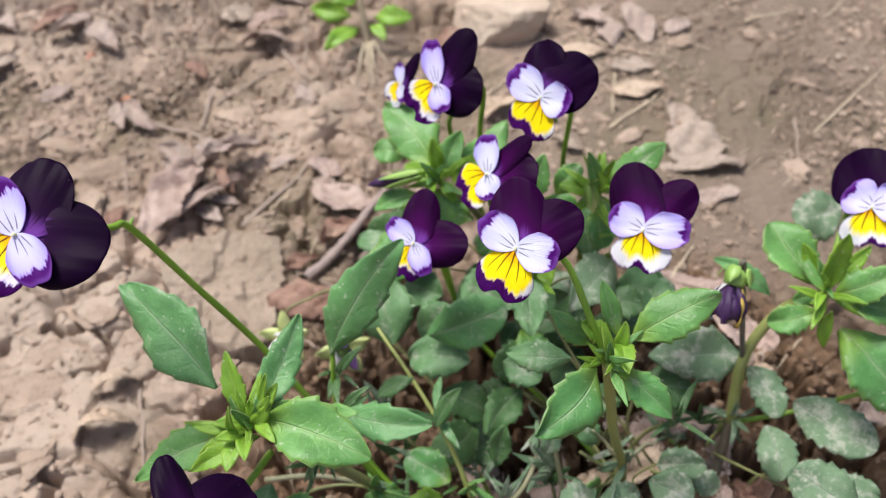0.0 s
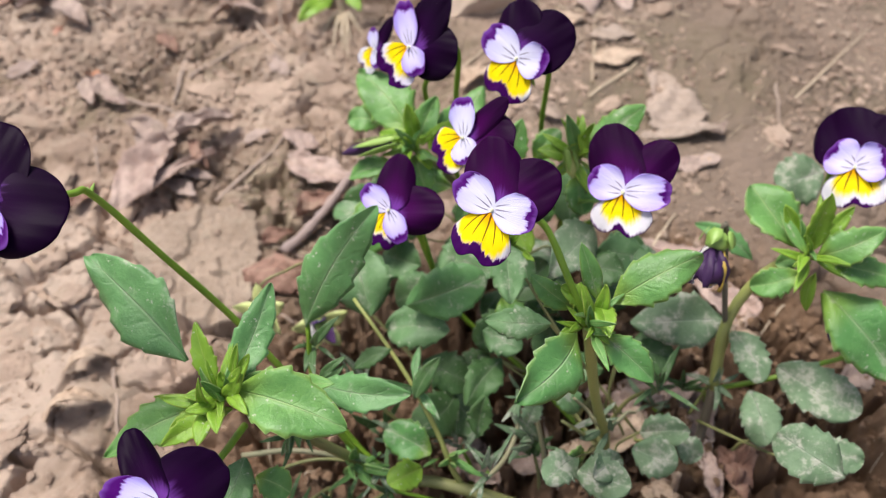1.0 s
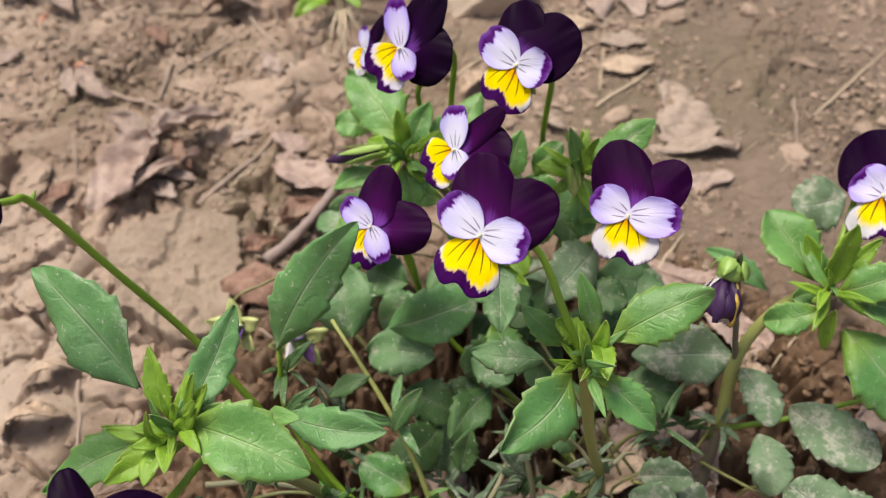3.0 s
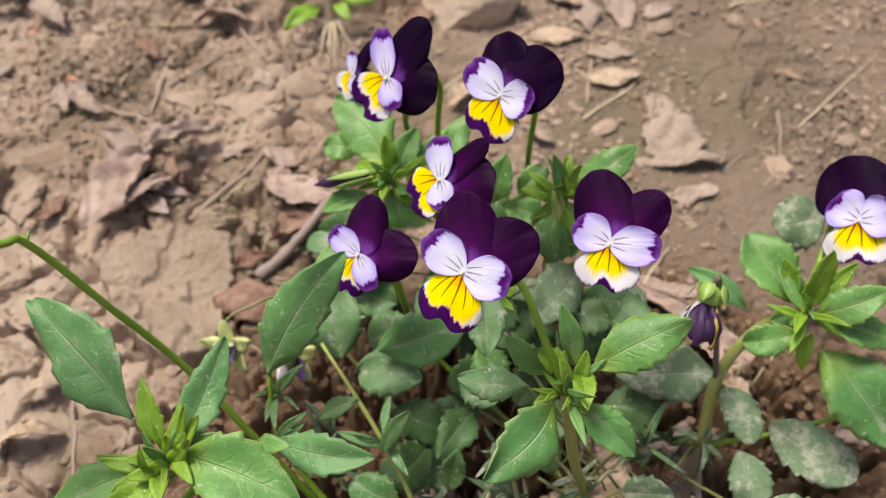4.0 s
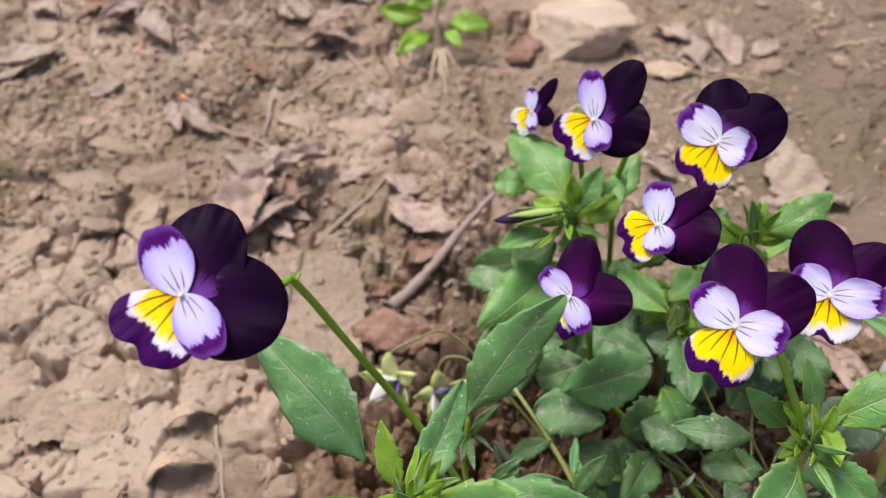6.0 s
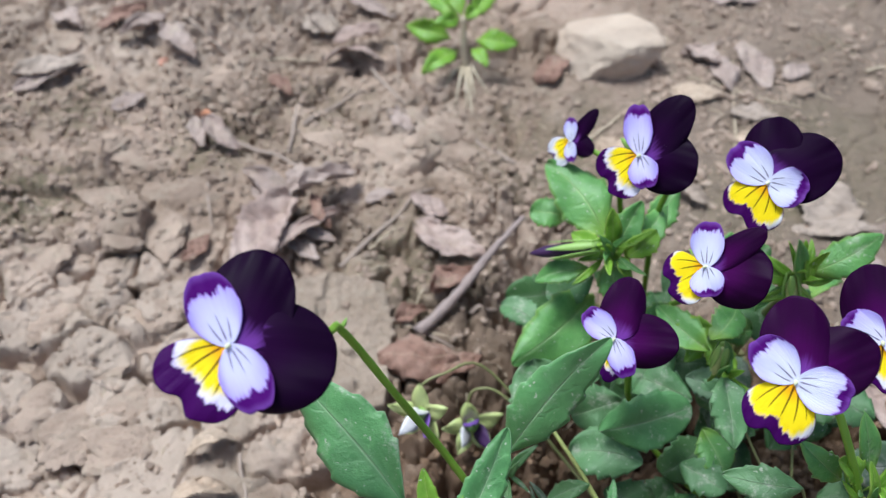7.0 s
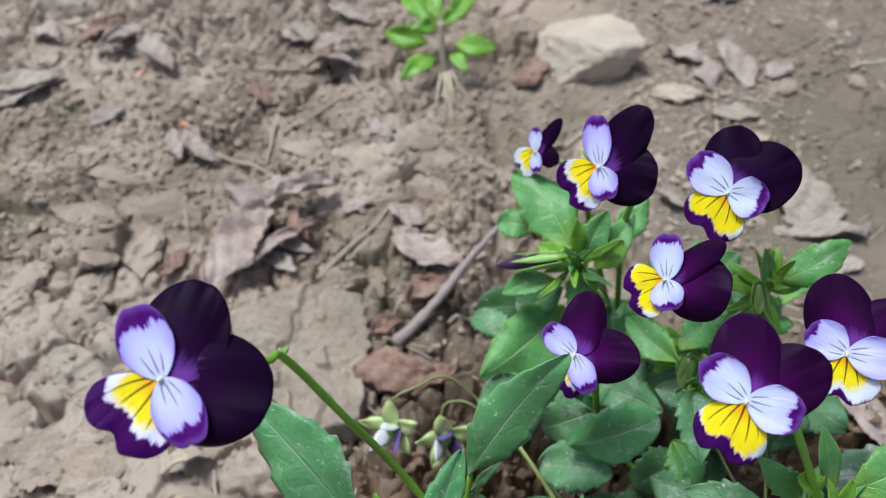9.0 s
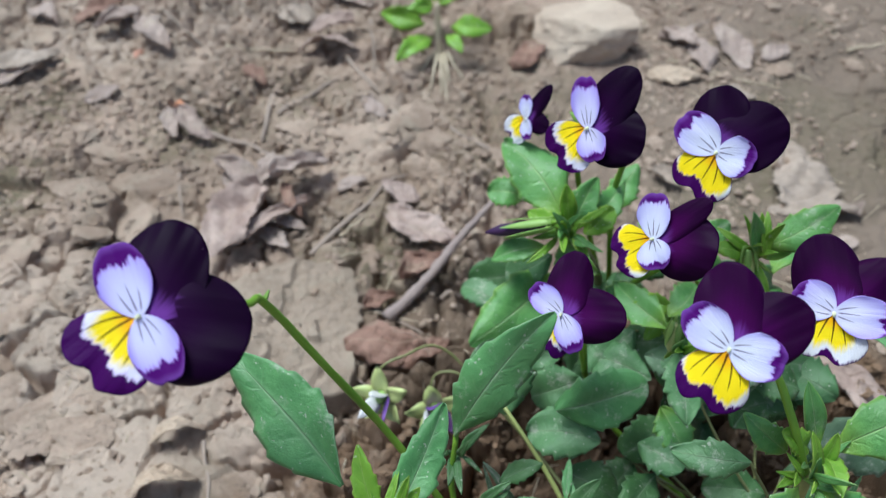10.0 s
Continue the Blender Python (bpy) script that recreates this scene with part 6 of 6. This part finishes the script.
clod(-0.2135, 0.2933, 0.0246, 0.0274)
clod(-0.1333, 0.2702, 0.0197, 0.0185)
clod(-0.2051, 0.3222, 0.0254, 0.0211)
clod(-0.1580, 0.3420, 0.0330, 0.0360)
clod(-0.1688, 0.2460, 0.0320, 0.0430)
clod(-0.2011, 0.2700, 0.0210, 0.0262)
clod(-0.1919, 0.2485, 0.0227, 0.0284)
clod(-0.1499, 0.2816, 0.0279, 0.0253)
clod(-0.0900, 0.4072, 0.0298, 0.0187)
clod(-0.0344, 0.4163, 0.0360, 0.0225)
clod(-0.0635, 0.4051, 0.0236, 0.0148)

def boulder(name, x, y, size, turn, seed, material, label, category, sink=0.1, rough=0.16, boxy=0.0):
    mesh = lump_mesh(name, seed, 5, rough, boxy, 0.4)
    mesh.materials.append(material)
    ob = new(name, mesh)
    ob.matrix_world = pose(x, y, resting(x, y) + size[2] * (0.5 - sink) * (0.6 if size[0] > 0.02 else 1.1), 0, 0, turn) @ Matrix.Diagonal((*size, 1))
    return tagged(ob, label, category)


def clay_slab(corners, tall, label):
    """A broad plate of crusted clay: straight broken sides, a rough top and a ragged foot."""
    c = np.array(corners)
    mid = c.mean(axis=0)
    rel = c - mid
    k, rings = 190, 50
    th = np.linspace(-math.pi, math.pi, k, endpoint=False)
    reach = np.full(k, 9.0)
    for a, b in zip(rel, np.roll(rel, -1, axis=0)):
        e = b - a
        nrm = np.array((e[1], -e[0])) / np.hypot(*e)
        nrm = nrm if nrm @ a > 0 else -nrm
        dot = nrm[0] * np.cos(th) + nrm[1] * np.sin(th)
        reach = np.where(dot > 0.05, np.minimum(reach, (nrm @ a) / np.maximum(dot, 0.05)), reach)
    reach = reach + 0.014 * (fractal(mid[0] + np.cos(th) * 0.03, mid[1] + np.sin(th) * 0.03, 55.0, 71, 6, 0.66) - 0.5)
    base = resting(*mid) - 0.002
    verts = [(mid[0], mid[1], base + tall)]
    for i in range(1, rings + 1):
        f = i / rings
        x, y = mid[0] + np.cos(th) * reach * min(1.0, f * 1.10), mid[1] + np.sin(th) * reach * min(1.0, f * 1.10)
        crust = 0.0075 * (fractal(x, y, 38.0, 81, 6, 0.66) - 0.5) + 0.0024 * (fractal(x, y, 260.0, 85, 3, 0.7) - 0.5)
        crust = crust - 0.0024 * ease(fractal(x, y, 30.0, 83, 4, 0.6), 0.54, 0.56)
        z = base + tall + crust - 0.05 * (y - mid[1])
        if f > 0.91:
            z = z - (f - 0.91) / 0.09 * (tall + 0.006)
            x, y = x + np.cos(th) * (f - 0.91) * 0.01, y + np.sin(th) * (f - 0.91) * 0.01
        verts += list(zip(x, y, z))
    faces = [(0, 1 + j, 1 + (j + 1) % k) for j in range(k)]
    for i in range(rings - 1):
        for j in range(k):
            a, b = 1 + i * k + j, 1 + i * k + (j + 1) % k
            faces.append((a, a + k, b + k, b))
    mesh = bpy.data.meshes.new("clay_slab")
    mesh.from_pydata([tuple(map(float, p)) for p in verts], [], faces)
    ob = finish("clay_slab", mesh, slab_soil)
    return tagged(ob, label, "clay slab")


boulder("stone", 0.066, 0.474, (0.064, 0.048, 0.033), 10, 21, rock_soil, "pale tan stone block with a chipped face", "stone", 0.15, 0.12, 0.60)
clay_slab(((-0.107, 0.2951), (-0.0925, 0.3095), (-0.0535, 0.310), (-0.0485, 0.2805), (-0.0500, 0.2440), (-0.0681, 0.2415), (-0.0975, 0.2590)), 0.009, "broad flat slab of crusted grey-brown clay")
boulder("pebble", -0.1530, 0.4220, (0.0072, 0.0064, 0.0060), 0, 23, plain_plant("orange_grit", (0.72, 0.33, 0.19), 0.8), "tiny orange pebble on the soil", "pebble")
boulder("pebble", -0.1830, 0.4660, (0.0080, 0.0070, 0.0066), 40, 24, plain_plant("pink_grit", (0.72, 0.38, 0.28), 0.8), "tiny pinkish pebble on the soil", "pebble")

for place in ((-0.1830, 0.3520, 0.0330, 0.0300), (-0.1680, 0.3640, 0.0230, 0.0200), (-0.1760, 0.3340, 0.0230, 0.0210)):
    clod(*place)

# scattered small clods
rng_s = random.Random(11)
placed = 0
while placed < 110:
    x, y = rng_s.uniform(-0.28, 0.30), rng_s.uniform(0.14, 0.54)
    dense = 1.0 if x < 0.03 else 0.30
    if rng_s.random() > dense or math.hypot((x - 0.070) * 0.78, y - 0.170) < 0.105:
        continue
    s = 0.003 + 0.010 * rng_s.random() ** 2.6
    clod(x, y, s, s * rng_s.uniform(0.7, 1.1), rng_s.uniform(0.45, 0.75))
    placed += 1


def crumbs(count, seed, damp=False):
    """Loose crumbs of soil, too many to count: dry ones in the open, or damp, shade-darkened ones under the plants."""
    rng = np.random.default_rng(seed)
    ico = bmesh.new()
    bmesh.ops.create_icosphere(ico, subdivisions=1, radius=0.5)
    base = np.array([tuple(vtx.co) for vtx in ico.verts])
    tri = np.array([[vtx.index for vtx in f.verts] for f in ico.faces])
    ico.free()
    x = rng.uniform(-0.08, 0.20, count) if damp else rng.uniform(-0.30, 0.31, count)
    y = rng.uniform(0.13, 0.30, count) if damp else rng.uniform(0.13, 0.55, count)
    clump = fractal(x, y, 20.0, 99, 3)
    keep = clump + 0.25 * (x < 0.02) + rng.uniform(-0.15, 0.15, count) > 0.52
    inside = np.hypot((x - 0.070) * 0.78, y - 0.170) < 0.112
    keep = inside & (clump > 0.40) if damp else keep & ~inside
    keep &= damp | (np.hypot(x + 0.008, y - 0.272) > 0.05) | (rng.random(count) < 0.25)
    keep &= (x > -0.07) | (y > 0.33) | (rng.random(count) < 0.30)
    x, y = x[keep], y[keep]
    size = 0.0007 + 0.0042 * rng.random(len(x)) ** 3.4
    z = ground_height(x, y) + size * 0.15
    k = len(x)
    verts = base[None] * (1 + 0.28 * rng.normal(size=(k, len(base), 1))) * size[:, None, None] * rng.uniform(0.7, 1.3, (k, 1, 3))
    verts[:, :, 2] *= 0.75
    verts += np.stack([x, y, z], -1)[:, None]
    faces = tri[None] + (np.arange(k) * len(base))[:, None, None]
    mesh = bpy.data.meshes.new("soil_crumbs")
    mesh.from_pydata(verts.reshape(-1, 3).tolist(), [], faces.reshape(-1, 3).tolist())
    ob = new("soil_crumbs", mesh)
    mesh.materials.append(damp_shaded_soil if damp else clod_soil)
    return tagged(ob, "damp dark crumbs of soil under the plants" if damp else "loose crumbs of dry brown soil", "soil crumbs", "", "stuff")


crumbs(46000, 5)
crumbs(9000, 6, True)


def litter(count, seed):
    """Short bits of straw and rootlet, too many to count."""
    rng = np.random.default_rng(seed)
    verts, faces = [], []
    for k in range(count):
        x, y = rng.uniform(-0.28, 0.30), rng.uniform(0.14, 0.54)
        an, ln, r = rng.uniform(0, math.pi), 0.003 + 0.010 * rng.random() ** 2, rng.uniform(0.00018, 0.00042)
        n = 4
        t = np.linspace(-0.5, 0.5, n)
        bow = rng.uniform(-0.2, 0.2)
        px = x + ln * (t * math.cos(an) - bow * t * t * math.sin(an))
        py = y + ln * (t * math.sin(an) + bow * t * t * math.cos(an))
        pz = ground_height(px, py) + r * 0.7
        for i in range(n):
            for j in range(5):
                a = 2 * math.pi * j / 5
                verts.append((px[i] - math.sin(an) * r * math.cos(a), py[i] + math.cos(an) * r * math.cos(a), pz[i] + r * math.sin(a)))
        o = k * n * 5
        for i in range(n - 1):
            for j in range(5):
                faces.append((o + i * 5 + j, o + i * 5 + (j + 1) % 5, o + (i + 1) * 5 + (j + 1) % 5, o + (i + 1) * 5 + j))
        faces.append(tuple(o + j for j in range(4, -1, -1)))
        faces.append(tuple(o + (n - 1) * 5 + j for j in range(5)))
    mesh = bpy.data.meshes.new("plant_litter")
    mesh.from_pydata(verts, [], faces)
    mesh.materials.append(straw)
    return tagged(new("plant_litter", mesh), "scattered short bits of dry straw and rootlet", "plant litter", "", "stuff")


litter(330, 8)


# ---- seedling ----
def seedling():
    ob = new("weed_seedling")
    ob.location = (-0.0153, 0.4620, float(ground_height(-0.0153, 0.4620)))
    tagged(ob, "small bright green weed seedling with exposed pale roots", "seedling")
    top = (-0.0170, 0.4700, 0.030)
    stalk(ob, "stem", [(-0.0153, 0.4600, 0.000), (-0.0165, 0.4650, 0.015), top], 0.0024, 0.0014, root_pale)
    for k, (dx, dy) in enumerate(((-0.006, -0.026), (0.000, -0.030), (0.005, -0.024), (0.012, -0.016), (-0.012, -0.016), (0.003, -0.034))):
        a = (-0.0153 + 0.3 * dx, 0.4610, 0.004)
        m_ = (-0.0153 + 0.6 * dx, 0.4610 + 0.55 * dy, 0.004 + float(ground_height(-0.0153 + 0.6 * dx, 0.461 + 0.55 * dy)))
        e = (-0.0153 + dx, 0.4610 + dy, float(ground_height(-0.0153 + dx, 0.461 + dy)) + 0.0005)
        stalk(ob, "root", [a, m_, e], 0.0013, 0.0004, root_pale, 12)
    for tip, base, wd in (((-0.0384, 0.5005, 0.030), (-0.020, 0.474, 0.026), 0.012), ((-0.0482, 0.4766, 0.020), (-0.024, 0.468, 0.018), 0.011), ((-0.0392, 0.4450, 0.012), (-0.020, 0.464, 0.012), 0.010),
                          ((0.0034, 0.5007, 0.030), (-0.013, 0.474, 0.026), 0.010), ((0.0125, 0.4624, 0.018), (-0.010, 0.466, 0.018), 0.011), ((-0.0040, 0.4500, 0.012), (-0.012, 0.464, 0.014), 0.007),
                          ((-0.0330, 0.4640, 0.030), (-0.019, 0.472, 0.028), 0.008), ((-0.0080, 0.4756, 0.032), (-0.016, 0.472, 0.028), 0.007), ((-0.0230, 0.5000, 0.034), (-0.018, 0.474, 0.028), 0.009)):
        leaf(ob, base, tip, wd * 1.15, young, 0.12, 0.25)


seedling()
